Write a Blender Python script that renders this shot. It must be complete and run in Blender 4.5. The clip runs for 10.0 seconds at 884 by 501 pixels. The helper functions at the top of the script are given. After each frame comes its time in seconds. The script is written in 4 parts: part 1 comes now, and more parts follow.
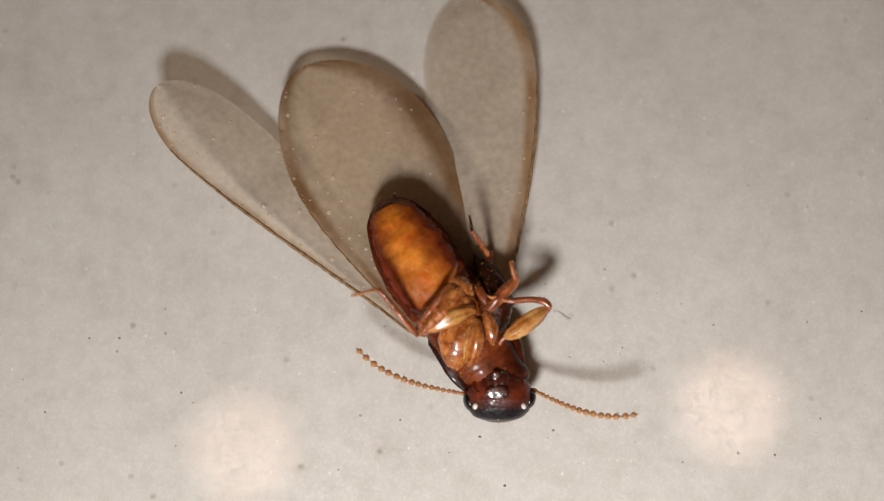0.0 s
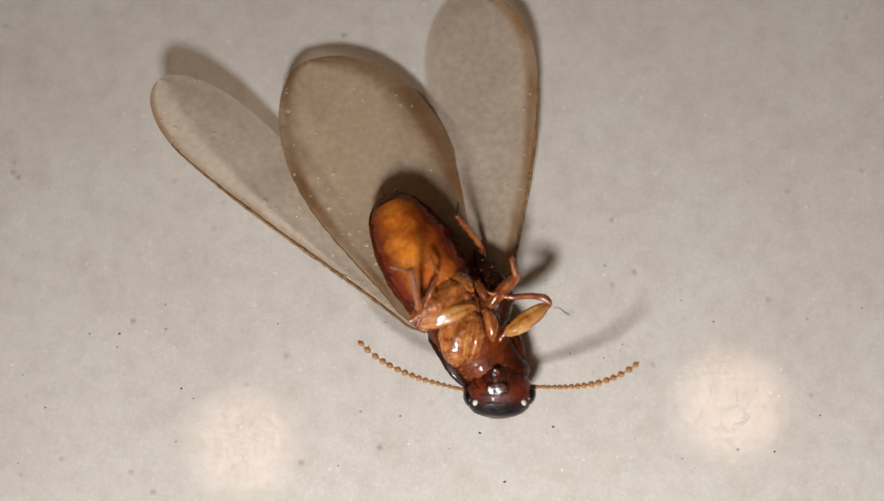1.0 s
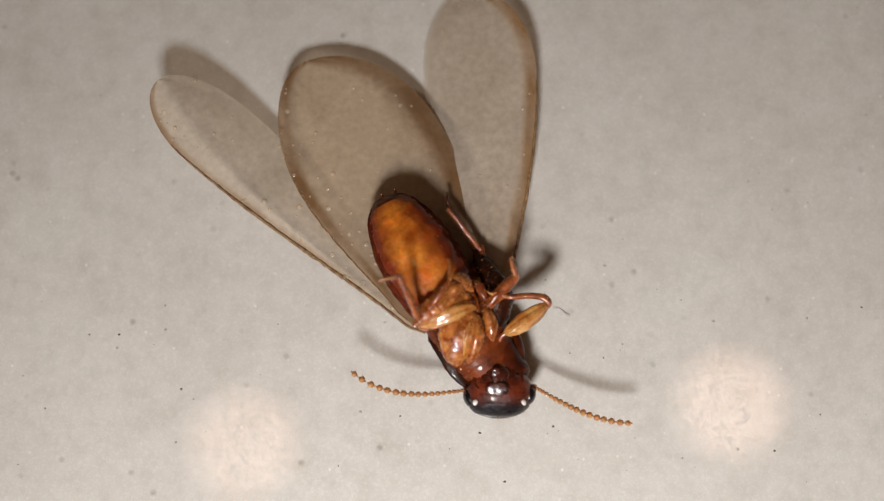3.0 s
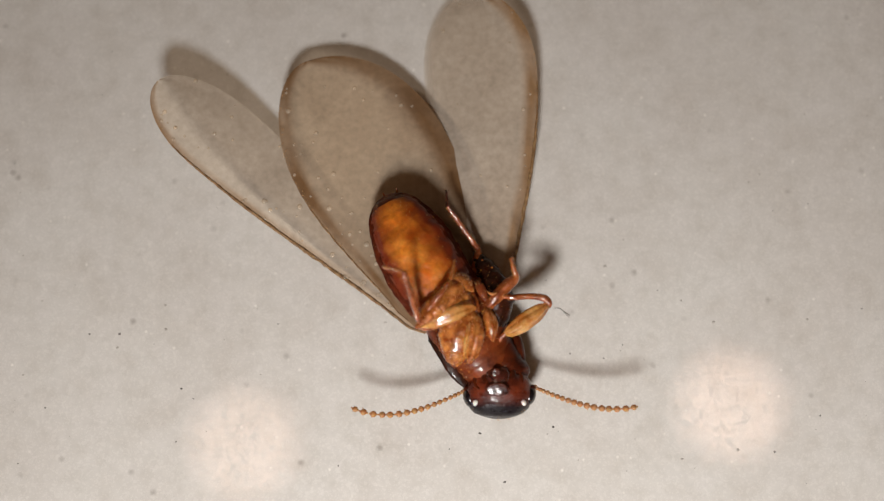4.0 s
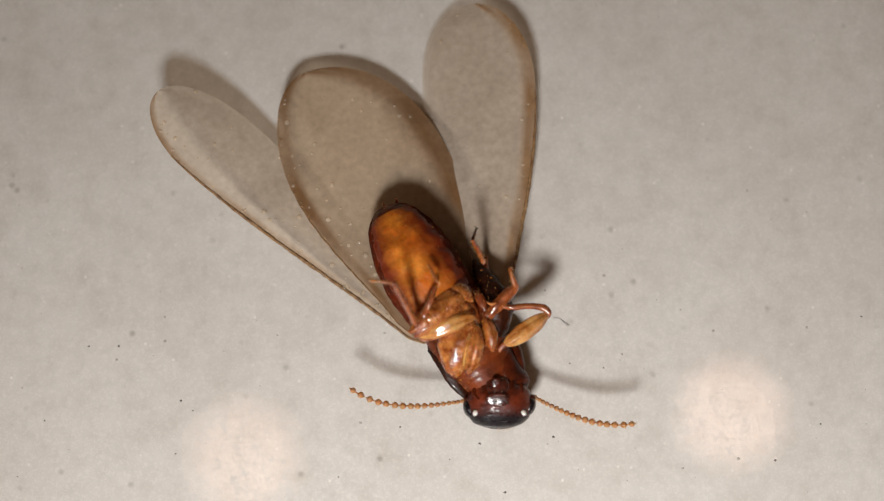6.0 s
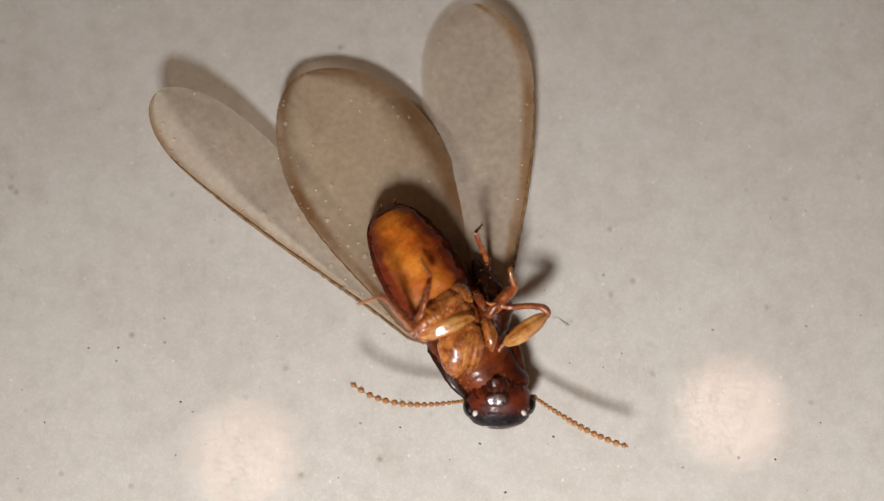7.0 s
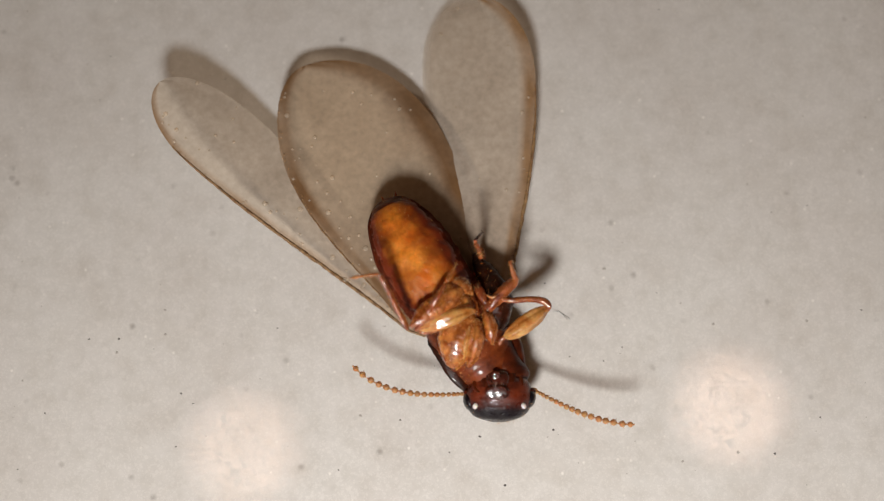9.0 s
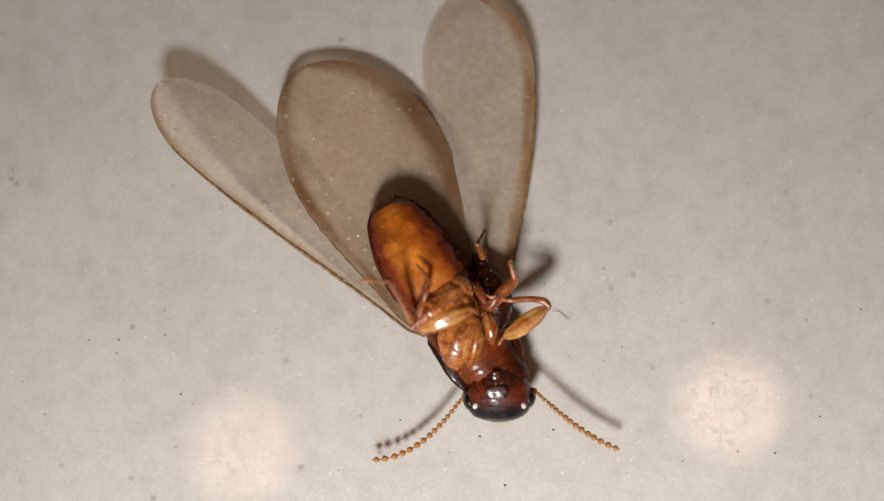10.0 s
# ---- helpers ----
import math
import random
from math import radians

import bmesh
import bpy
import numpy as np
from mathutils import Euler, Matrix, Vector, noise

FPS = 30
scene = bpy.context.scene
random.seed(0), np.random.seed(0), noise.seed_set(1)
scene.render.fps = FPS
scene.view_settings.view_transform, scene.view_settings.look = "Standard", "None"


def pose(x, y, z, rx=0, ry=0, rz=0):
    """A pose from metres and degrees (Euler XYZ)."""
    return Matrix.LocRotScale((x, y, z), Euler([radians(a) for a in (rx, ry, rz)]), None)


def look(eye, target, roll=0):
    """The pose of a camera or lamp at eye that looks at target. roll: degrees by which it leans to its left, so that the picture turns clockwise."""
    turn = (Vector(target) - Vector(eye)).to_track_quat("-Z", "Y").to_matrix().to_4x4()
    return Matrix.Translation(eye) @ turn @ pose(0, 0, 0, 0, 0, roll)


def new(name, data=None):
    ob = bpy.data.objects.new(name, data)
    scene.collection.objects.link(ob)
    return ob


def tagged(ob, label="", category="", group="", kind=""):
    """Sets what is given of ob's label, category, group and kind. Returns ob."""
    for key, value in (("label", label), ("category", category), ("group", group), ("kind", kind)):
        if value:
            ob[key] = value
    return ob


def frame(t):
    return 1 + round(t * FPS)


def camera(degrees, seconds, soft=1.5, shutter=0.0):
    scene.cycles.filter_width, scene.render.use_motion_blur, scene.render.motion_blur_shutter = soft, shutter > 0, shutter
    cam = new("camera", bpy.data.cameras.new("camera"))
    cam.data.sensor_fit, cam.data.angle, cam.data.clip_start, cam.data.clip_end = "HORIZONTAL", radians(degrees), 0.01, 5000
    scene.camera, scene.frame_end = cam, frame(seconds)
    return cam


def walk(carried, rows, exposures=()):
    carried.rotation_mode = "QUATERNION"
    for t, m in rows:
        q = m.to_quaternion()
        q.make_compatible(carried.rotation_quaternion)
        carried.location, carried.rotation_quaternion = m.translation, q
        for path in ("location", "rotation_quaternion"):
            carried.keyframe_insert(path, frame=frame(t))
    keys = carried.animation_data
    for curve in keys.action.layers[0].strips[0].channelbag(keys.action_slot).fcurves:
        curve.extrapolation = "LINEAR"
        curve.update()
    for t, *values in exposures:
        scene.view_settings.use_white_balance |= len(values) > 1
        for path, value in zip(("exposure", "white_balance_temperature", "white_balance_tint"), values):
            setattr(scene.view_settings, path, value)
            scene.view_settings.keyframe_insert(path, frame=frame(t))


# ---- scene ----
# A winged termite lies on its back on a speckled porcelain tile, seen from a hand's width above.
from mathutils.bvhtree import BVHTree

EYE = (0.000000, -0.005998, 0.042681)
cam = camera(40.0, 10.0, soft=1.2)
cam.data.dof.use_dof, cam.data.dof.focus_distance, cam.data.dof.aperture_fstop = True, 0.0417, 30.0
walk(cam, [
    (0.00, look(EYE, (0.000011, 0.000127, 0))),
    (0.25, look(EYE, (0.000000, 0.000069, 0))),
    (0.50, look(EYE, (0.000000, 0.000031, 0))),
    (1.00, look(EYE, (0.000000, -0.000008, 0))),
    (1.50, look(EYE, (0.000011, 0.000069, 0))),
    (2.00, look(EYE, (0.000027, 0.000092, 0))),
    (2.50, look(EYE, (0.000031, 0.000042, 0))),
    (2.70, look(EYE, (0.000020, 0.000010, 0))),
    (3.80, look(EYE, (0.000006, -0.000020, 0))),
    (4.00, look(EYE, (0.000000, 0.000000, 0))),
    (4.50, look(EYE, (0.000000, 0.000000, 0))),
    (5.00, look(EYE, (0.000011, 0.000120, 0))),
    (5.25, look(EYE, (0.000010, 0.000222, 0))),
    (5.50, look(EYE, (0.000043, 0.000344, 0))),
    (5.70, look(EYE, (0.000030, 0.000360, 0))),
    (6.00, look(EYE, (0.000036, 0.000370, 0))),
    (6.50, look(EYE, (0.000040, 0.000376, 0))),
    (6.80, look(EYE, (0.000040, 0.000364, 0))),
    (7.00, look(EYE, (0.000062, 0.000379, 0))),
    (7.50, look(EYE, (0.000043, 0.000205, 0))),
    (8.00, look(EYE, (0.000031, 0.000069, 0))),
    (8.50, look(EYE, (0.000031, 0.000031, 0))),
    (9.00, look(EYE, (0.000031, 0.000124, 0))),
    (9.50, look(EYE, (0.000043, 0.000158, 0))),
    (10.00, look(EYE, (0.000043, 0.000124, 0))),
])

MM = 0.001

# ---- light: a small hand torch beside the view, two round lamps overhead, a dim warm room ----
world = bpy.data.worlds.new("world")
world.use_nodes = True
world.node_tree.nodes["Background"].inputs[0].default_value = (1.0, 0.58, 0.28, 1)
world.node_tree.nodes["Background"].inputs[1].default_value = 0.066
scene.world = world
scene.view_settings.exposure = 0.0


def disc_lamp(name, place, target, size, power, colour):
    data = bpy.data.lights.new(name, "AREA")
    data.shape, data.size, data.energy, data.color = "DISK", size, power, colour
    ob = new(name, data)
    ob.matrix_world = look(place, target)
    return ob


TORCH = (-0.008, -0.047, 0.051)
LAMP_A, LAMP_B = (-0.0311, -0.0096, 0.1500), (0.0455, -0.0035, 0.1500)
torch = disc_lamp("torch_light", TORCH, (0.003, -0.023, 0), 0.0140, 0.0220, (1.0, 0.985, 0.955))
torch.data.spread = radians(102)
for place, power in ((LAMP_A, 0.0043), (LAMP_B, 0.0058)):
    disc_lamp("overhead_light", place, (place[0], place[1], 0), 0.0164, power, (1.0, 0.67, 0.50))


# ---- materials ----
def nodes_of(name):
    m = bpy.data.materials.new(name)
    m.use_nodes = True
    nt = m.node_tree
    return m, nt, nt.nodes["Principled BSDF"], nt.nodes["Material Output"]


def node(nt, kind, **values):
    n = nt.nodes.new(kind)
    for key, value in values.items():
        n.inputs[key].default_value = value
    return n


def noise_tex(nt, co, scale, detail=4.0, rough=0.55):
    n = node(nt, "ShaderNodeTexNoise", Scale=scale, Detail=detail, Roughness=rough)
    nt.links.new(co, n.inputs["Vector"])
    return n.outputs["Fac"]


def ramp(nt, fac, stops):
    n = nt.nodes.new("ShaderNodeValToRGB")
    els = n.color_ramp.elements
    while len(els) < len(stops):
        els.new(0.5)
    for e, (at, c) in zip(els, stops):
        e.position = at
        e.color = (*c, 1) if not isinstance(c, (int, float)) else (c, c, c, 1)
    nt.links.new(fac, n.inputs["Fac"])
    return n.outputs["Color"]


def blend(nt, fac, a, b, mode="MIX"):
    n = nt.nodes.new("ShaderNodeMix")
    n.data_type, n.blend_type = "RGBA", mode
    for i, value in ((0, fac), (6, a), (7, b)):
        sock = n.inputs[i]
        if isinstance(value, (int, float)):
            sock.default_value = value if i == 0 else (value, value, value, 1)
        elif isinstance(value, tuple):
            sock.default_value = (*value, 1)
        else:
            nt.links.new(value, sock)
    return n.outputs[2]


def coords(nt):
    return nt.nodes.new("ShaderNodeTexCoord").outputs["Object"]


def bump(nt, height, distance, strength, target):
    b = node(nt, "ShaderNodeBump", Strength=strength, Distance=distance)
    nt.links.new(height, b.inputs["Height"])
    nt.links.new(b.outputs["Normal"], target)


def chitin(name, light, dark, rough=0.22, flesh=0.35, depth=0.00012, grain=9000, spot=1800, relief=0.010, coat=0.6, wet=0.8, streak=False, clear=0.0, ripple=2600, gloss=0.35, film=0.03, glass=0.0, sheen=1.6):
    """Glossy insect skin: two colours mixed in soft stains, fine grain and relief; streak: bands along the limb."""
    m, nt, p, out = nodes_of(name)
    co = coords(nt)
    stain = ramp(nt, noise_tex(nt, co, spot, 4), [(0.36, dark), (0.62, light)])
    fine = ramp(nt, noise_tex(nt, co, grain, 5), [(0.3, 0.78), (0.7, 1.12)])
    col = blend(nt, 1.0, stain, fine, "MULTIPLY")
    if streak:
        at = nt.nodes.new("ShaderNodeAttribute")
        at.attribute_name = "around"
        col = blend(nt, 1.0, col, ramp(nt, at.outputs["Fac"], [(0.28, (0.66, 0.56, 0.45)), (0.5, 1.0), (0.75, (1.12, 1.15, 1.2))]), "MULTIPLY")
    nt.links.new(col, p.inputs["Base Color"])
    p.inputs["Subsurface Weight"].default_value = flesh
    p.inputs["Subsurface Radius"].default_value = (1.0, 0.42, 0.14)
    p.inputs["Subsurface Scale"].default_value = depth
    p.inputs["Specular IOR Level"].default_value = gloss
    p.inputs["Coat Weight"].default_value = coat
    p.inputs["Coat Roughness"].default_value = film
    p.inputs["Transmission Weight"].default_value = glass
    p.inputs["IOR"].default_value = 1.4
    p.inputs["Coat IOR"].default_value = sheen
    r = ramp(nt, noise_tex(nt, co, grain * 0.6, 3), [(0.3, rough * 0.7), (0.7, rough * 1.5)])
    nt.links.new(r, p.inputs["Roughness"])
    bump(nt, noise_tex(nt, co, grain * 0.6, 5, 0.65), relief * MM * 2, 0.7, p.inputs["Normal"])
    bump(nt, noise_tex(nt, co, ripple, 2, 0.4), relief * MM * 2.5, wet * 0.5, p.inputs["Coat Normal"])
    if clear:
        gap = node(nt, "ShaderNodeBsdfTransparent", Color=(1.0, 0.66, 0.36, 1))
        mix = node(nt, "ShaderNodeMixShader", Fac=clear)
        nt.links.new(p.outputs[0], mix.inputs[1])
        nt.links.new(gap.outputs[0], mix.inputs[2])
        nt.links.new(mix.outputs[0], out.inputs["Surface"])
    return m


def pale_middle(m, edge, low, high):
    """Pigment of a plate that is pale along the midline and dark at its sides."""
    nt = m.node_tree
    p = nt.nodes["Principled BSDF"]
    old = p.inputs["Base Color"].links[0].from_socket
    at = nt.nodes.new("ShaderNodeAttribute")
    at.attribute_name = "across"
    wave = nt.nodes.new("ShaderNodeMath")
    wave.operation = "ADD"
    n = noise_tex(nt, coords(nt), 800, 6, 0.6)
    half = nt.nodes.new("ShaderNodeMath")
    half.operation, half.inputs[1].default_value = "MULTIPLY_ADD", 0.9
    half.inputs[2].default_value = -0.45
    nt.links.new(n, half.inputs[0])
    nt.links.new(at.outputs["Fac"], wave.inputs[0])
    nt.links.new(half.outputs[0], wave.inputs[1])
    k = ramp(nt, wave.outputs[0], [(low, 0.0), (high, 1.0)])
    # each plate a little darker towards its hind rim
    joint = nt.nodes.new("ShaderNodeAttribute")
    joint.attribute_name = "joint"
    seam = ramp(nt, joint.outputs["Fac"], [(0.0, (0.97, 0.94, 0.9)), (0.3, 1.0), (0.75, (1.03, 1.04, 1.05)), (1.0, (1.06, 1.08, 1.1))])
    nt.links.new(blend(nt, 1.0, blend(nt, k, old, edge), seam, "MULTIPLY"), p.inputs["Base Color"])
    return m


M_STERNITE = pale_middle(chitin("amber_sternite", (0.76, 0.262, 0.030), (0.56, 0.130, 0.010), rough=0.4, flesh=0.6, depth=0.00035, coat=0.3, grain=7000, spot=1100, relief=0.02, ripple=5200), (0.17, 0.022, 0.005), 0.12, 0.72)
M_TERGITE = chitin("brown_tergite", (0.12, 0.017, 0.004), (0.05, 0.008, 0.003), rough=0.6, flesh=0.3, coat=0.0, relief=0.03, gloss=0.06)
M_FLESH = chitin("soft_skin", (0.42, 0.105, 0.016), (0.15, 0.027, 0.005), rough=0.3, flesh=0.4, relief=0.024, coat=0.8, wet=1.2, spot=2600, ripple=5000)
M_THORAX = chitin("red_amber_thorax", (0.20, 0.040, 0.009), (0.08, 0.014, 0.004), rough=0.38, flesh=0.4, relief=0.016, coat=0.18, wet=1.2, gloss=0.2, spot=1500, ripple=4000)
M_COXA = chitin("honey_coxa", (0.76, 0.28, 0.066), (0.34, 0.066, 0.010), rough=0.2, flesh=0.35, relief=0.024, coat=1.0, wet=1.4, streak=True, spot=3400, ripple=3600, glass=0.35, film=0.05)
M_FEMUR = chitin("straw_femur", (0.82, 0.43, 0.135), (0.54, 0.185, 0.035), rough=0.18, flesh=0.4, relief=0.012, coat=1.0, wet=0.8, streak=True, spot=2400, ripple=2600, glass=0.3, film=0.05)
M_LEG = chitin("brown_leg", (0.40, 0.105, 0.025), (0.16, 0.030, 0.006), rough=0.2, flesh=0.3, relief=0.024, coat=1.0, wet=1.5, grain=14000, spot=3000, ripple=7000, film=0.16, sheen=1.9)
M_TAIL = chitin("dark_tail_plate", (0.19, 0.034, 0.007), (0.065, 0.011, 0.003), rough=0.45, flesh=0.4, coat=0.25, relief=0.02, gloss=0.2)
# dark flank skin, also the colour of the shade lobe beside the abdomen
M_FLANK_SHADE = chitin("flank_and_shade_brown", (0.045, 0.010, 0.004), (0.014, 0.005, 0.003), rough=0.3, flesh=0.1, relief=0.02, coat=0.2, wet=1.2, ripple=3000, gloss=0.2)
M_TARSUS = chitin("golden_tarsus", (0.48, 0.18, 0.05), (0.26, 0.07, 0.016), rough=0.24, flesh=0.3, relief=0.02, coat=1.0, wet=1.5, grain=14000, ripple=6500)
M_PRONOTUM = chitin("red_brown_pronotum", (0.10, 0.017, 0.005), (0.045, 0.008, 0.003), rough=0.36, flesh=0.35, relief=0.012, coat=0.15, wet=1.0, gloss=0.15, ripple=4000)
M_BEAD = chitin("antenna_bead", (0.62, 0.36, 0.17), (0.44, 0.22, 0.085), rough=0.4, flesh=0.3, coat=0.3, grain=20000, spot=6000, clear=0.35)
M_OCELLUS = chitin("pale_ocellus", (0.80, 0.74, 0.70), (0.66, 0.58, 0.54), rough=0.15, flesh=0.2, coat=1.0)
M_EYE = chitin("black_eye", (0.010, 0.007, 0.010), (0.004, 0.003, 0.005), rough=0.2, flesh=0.0, grain=24000, coat=0.45)
M_MOUTH = chitin("dark_mouthpart", (0.09, 0.016, 0.009), (0.025, 0.007, 0.005), rough=0.2, flesh=0.2, relief=0.018, coat=0.9, wet=1.0, spot=3500, ripple=4500, film=0.12)
# glossy skin of the tiny beads that are added to catch glints
M_GLINT_BEAD = chitin("glint_bead", (0.50, 0.20, 0.05), (0.34, 0.10, 0.02), rough=0.1, flesh=0.4, coat=1.0)
M_HAIR = chitin("golden_hair", (0.62, 0.36, 0.15), (0.44, 0.22, 0.08), rough=0.2, flesh=0.0, coat=1.0)


def head_skin():
    """Red-brown throat that turns to near black on the crown."""
    m = chitin("head_capsule", (0.19, 0.030, 0.009), (0.07, 0.011, 0.005), rough=0.32, flesh=0.12, coat=0.32, relief=0.026, wet=1.0, ripple=6000)
    nt = m.node_tree
    p = nt.nodes["Principled BSDF"]
    old = p.inputs["Base Color"].links[0].from_socket
    sep = nt.nodes.new("ShaderNodeSeparateXYZ")
    nt.links.new(coords(nt), sep.inputs[0])
    k = node(nt, "ShaderNodeMapRange")
    k.inputs["From Min"].default_value, k.inputs["From Max"].default_value = -0.00555, -0.0049
    nt.links.new(sep.outputs["Y"], k.inputs["Value"])
    nt.links.new(blend(nt, k.outputs[0], (0.008, 0.005, 0.007), old), p.inputs["Base Color"])
    return m


M_HEAD = head_skin()


def wing_film(name, cover, skin, rim, tint):
    """Thin smoky wing skin: part of the light goes straight through, part is scattered; denser and browner along the
    front rim and, with body shade painted in, at the root.
    """
    m, nt, p, out = nodes_of(name)
    co = coords(nt)
    at = nt.nodes.new("ShaderNodeAttribute")
    at.attribute_name = "band"
    k = ramp(nt, at.outputs["Fac"], [(0.05, 0.0), (0.95, 1.0)])
    stain = ramp(nt, noise_tex(nt, co, 420, 4), [(0.3, tuple(c * 0.88 for c in skin)), (0.7, tuple(min(1, c * 1.08) for c in skin))])
    grain = ramp(nt, noise_tex(nt, co, 4200, 4), [(0.3, 0.84), (0.7, 1.12)])
    col = blend(nt, 1.0, blend(nt, k, stain, rim), grain, "MULTIPLY")
    nt.links.new(col, p.inputs["Base Color"])
    p.inputs["Roughness"].default_value = 0.45
    p.inputs["Specular IOR Level"].default_value = 0.3
    bump(nt, noise_tex(nt, co, 1700, 5), 0.03 * MM, 0.6, p.inputs["Normal"])
    tr = node(nt, "ShaderNodeBsdfTranslucent")
    nt.links.new(col, tr.inputs["Color"])
    body = node(nt, "ShaderNodeMixShader", Fac=0.12)
    nt.links.new(p.outputs[0], body.inputs[1])
    nt.links.new(tr.outputs[0], body.inputs[2])
    fade = nt.nodes.new("ShaderNodeAttribute")
    fade.attribute_name = "thin"
    clear = node(nt, "ShaderNodeBsdfTransparent")
    nt.links.new(blend(nt, fade.outputs["Fac"], tint, (1.0, 1.0, 1.0)), clear.inputs["Color"])
    mix = nt.nodes.new("ShaderNodeMixShader")
    thick = ramp(nt, noise_tex(nt, co, 900, 4), [(0.3, cover * 0.9), (0.7, cover * 1.1)])
    nt.links.new(blend(nt, fade.outputs["Fac"], blend(nt, k, thick, 0.80), 0.0), mix.inputs["Fac"])
    nt.links.new(clear.outputs[0], mix.inputs[1])
    nt.links.new(body.outputs[0], mix.inputs[2])
    nt.links.new(mix.outputs[0], out.inputs["Surface"])
    return m


M_WING = wing_film("fore_wing_membrane", 0.40, (0.79, 0.695, 0.59), (0.32, 0.185, 0.090), (0.69, 0.595, 0.49))
M_HIND_WING = wing_film("hind_wing_membrane", 0.40, (0.71, 0.575, 0.43), (0.19, 0.098, 0.042), (0.77, 0.655, 0.53))
M_DROP = wing_film("wing_papilla", 0.28, (0.90, 0.80, 0.66), (0.6, 0.4, 0.22), (0.96, 0.92, 0.86))
M_DROP.node_tree.nodes["Principled BSDF"].inputs["Roughness"].default_value = 0.12
M_DROP.node_tree.nodes["Principled BSDF"].inputs["Specular IOR Level"].default_value = 1.0
M_VEIN = chitin("wing_vein", (0.30, 0.18, 0.085), (0.14, 0.072, 0.030), rough=0.4, flesh=0.1, relief=0.016, coat=0.25, grain=12000, spot=5000)


def tile_glaze():
    """Warm grey porcelain with soft mottling, dark specks, pale grains and a pitted gloss."""
    m, nt, p, out = nodes_of("porcelain_tile")
    co = coords(nt)
    base = ramp(nt, noise_tex(nt, co, 170, 4), [(0.28, (0.555, 0.518, 0.483)), (0.5, (0.58, 0.548, 0.514)), (0.75, (0.60, 0.573, 0.54))])
    cloud = ramp(nt, noise_tex(nt, co, 620, 5), [(0.25, (0.925, 0.91, 0.895)), (0.5, 1.0), (0.75, (1.03, 1.03, 1.04))])
    col = blend(nt, 1.0, base, cloud, "MULTIPLY")
    grain = ramp(nt, noise_tex(nt, co, 5200, 5, 0.6), [(0.3, 0.95), (0.7, 1.045)])
    col = blend(nt, 1.0, col, grain, "MULTIPLY")
    blotch = ramp(nt, noise_tex(nt, co, 1700, 3, 0.5), [(0.3, (0.935, 0.93, 0.92)), (0.5, 1.0), (0.7, 1.035)])
    col = blend(nt, 1.0, col, blotch, "MULTIPLY")
    # pale grains
    v = node(nt, "ShaderNodeTexVoronoi", Scale=1900.0, Randomness=1.0)
    nt.links.new(co, v.inputs["Vector"])
    pale = ramp(nt, v.outputs["Distance"], [(0.06, 1.0), (0.13, 0.0)])
    pick = ramp(nt, noise_tex(nt, co, 1500, 2), [(0.45, 0.0), (0.60, 0.8)])
    col = blend(nt, blend(nt, 1.0, pale, pick, "MULTIPLY"), col, (0.78, 0.74, 0.69))
    # faint dark grains
    v2 = node(nt, "ShaderNodeTexVoronoi", Scale=950.0, Randomness=1.0)
    nt.links.new(co, v2.inputs["Vector"])
    dark = ramp(nt, v2.outputs["Distance"], [(0.03, 1.0), (0.15, 0.0)])
    pick2 = ramp(nt, noise_tex(nt, co, 900, 3), [(0.44, 0.0), (0.60, 0.55)])
    col = blend(nt, blend(nt, 1.0, dark, pick2, "MULTIPLY"), col, (0.20, 0.17, 0.15))
    nt.links.new(col, p.inputs["Base Color"])
    # gloss broken by small dull chips of three sizes
    dull = None
    for scale, low in ((8000.0, 0.10), (13000.0, 0.14), (21000.0, 0.16)):
        v3 = node(nt, "ShaderNodeTexVoronoi", Scale=scale, Randomness=1.0)
        nt.links.new(co, v3.inputs["Vector"])
        sep = nt.nodes.new("ShaderNodeSeparateColor")
        nt.links.new(v3.outputs["Color"], sep.inputs[0])
        chips = ramp(nt, sep.outputs[0], [(low - 0.05, 1.0), (low, 0.0)])
        dull = chips if dull is None else blend(nt, 1.0, dull, chips, "LIGHTEN")
    nt.links.new(blend(nt, dull, 0.028, 0.36), p.inputs["Roughness"])
    p.inputs["Specular IOR Level"].default_value = 0.5
    bump(nt, noise_tex(nt, co, 9000, 4), 0.0006 * MM, 0.3, p.inputs["Normal"])
    return m


M_TILE = tile_glaze()


def plain(name, colour, rough=0.7, scale=30):
    m, nt, p, out = nodes_of(name)
    co = coords(nt)
    nt.links.new(ramp(nt, noise_tex(nt, co, scale, 5), [(0.3, tuple(c * 0.92 for c in colour)), (0.7, colour)]), p.inputs["Base Color"])
    p.inputs["Roughness"].default_value = rough
    return m


M_SPECK = plain("dark_speck", (0.075, 0.062, 0.055), 0.6, 9000)
M_SPECK_SOFT = plain("brown_speck", (0.36, 0.325, 0.29), 0.6, 9000)
M_LINT = plain("grey_lint", (0.13, 0.14, 0.15), 0.7, 9000)


# ---- mesh tools, in millimetres ----
def link(name, bm, material, parent=None, label="", smooth=True, unit=MM):
    me = bpy.data.meshes.new(name)
    for v in bm.verts:
        v.co *= unit
    bmesh.ops.recalc_face_normals(bm, faces=bm.faces[:])
    for f in bm.faces:
        f.smooth = smooth
    bm.to_mesh(me)
    bm.free()
    me.materials.append(material)
    me.materials.append(M_HAIR)
    ob = new(name, me)
    ob.parent = parent
    return tagged(ob, label)


part = link


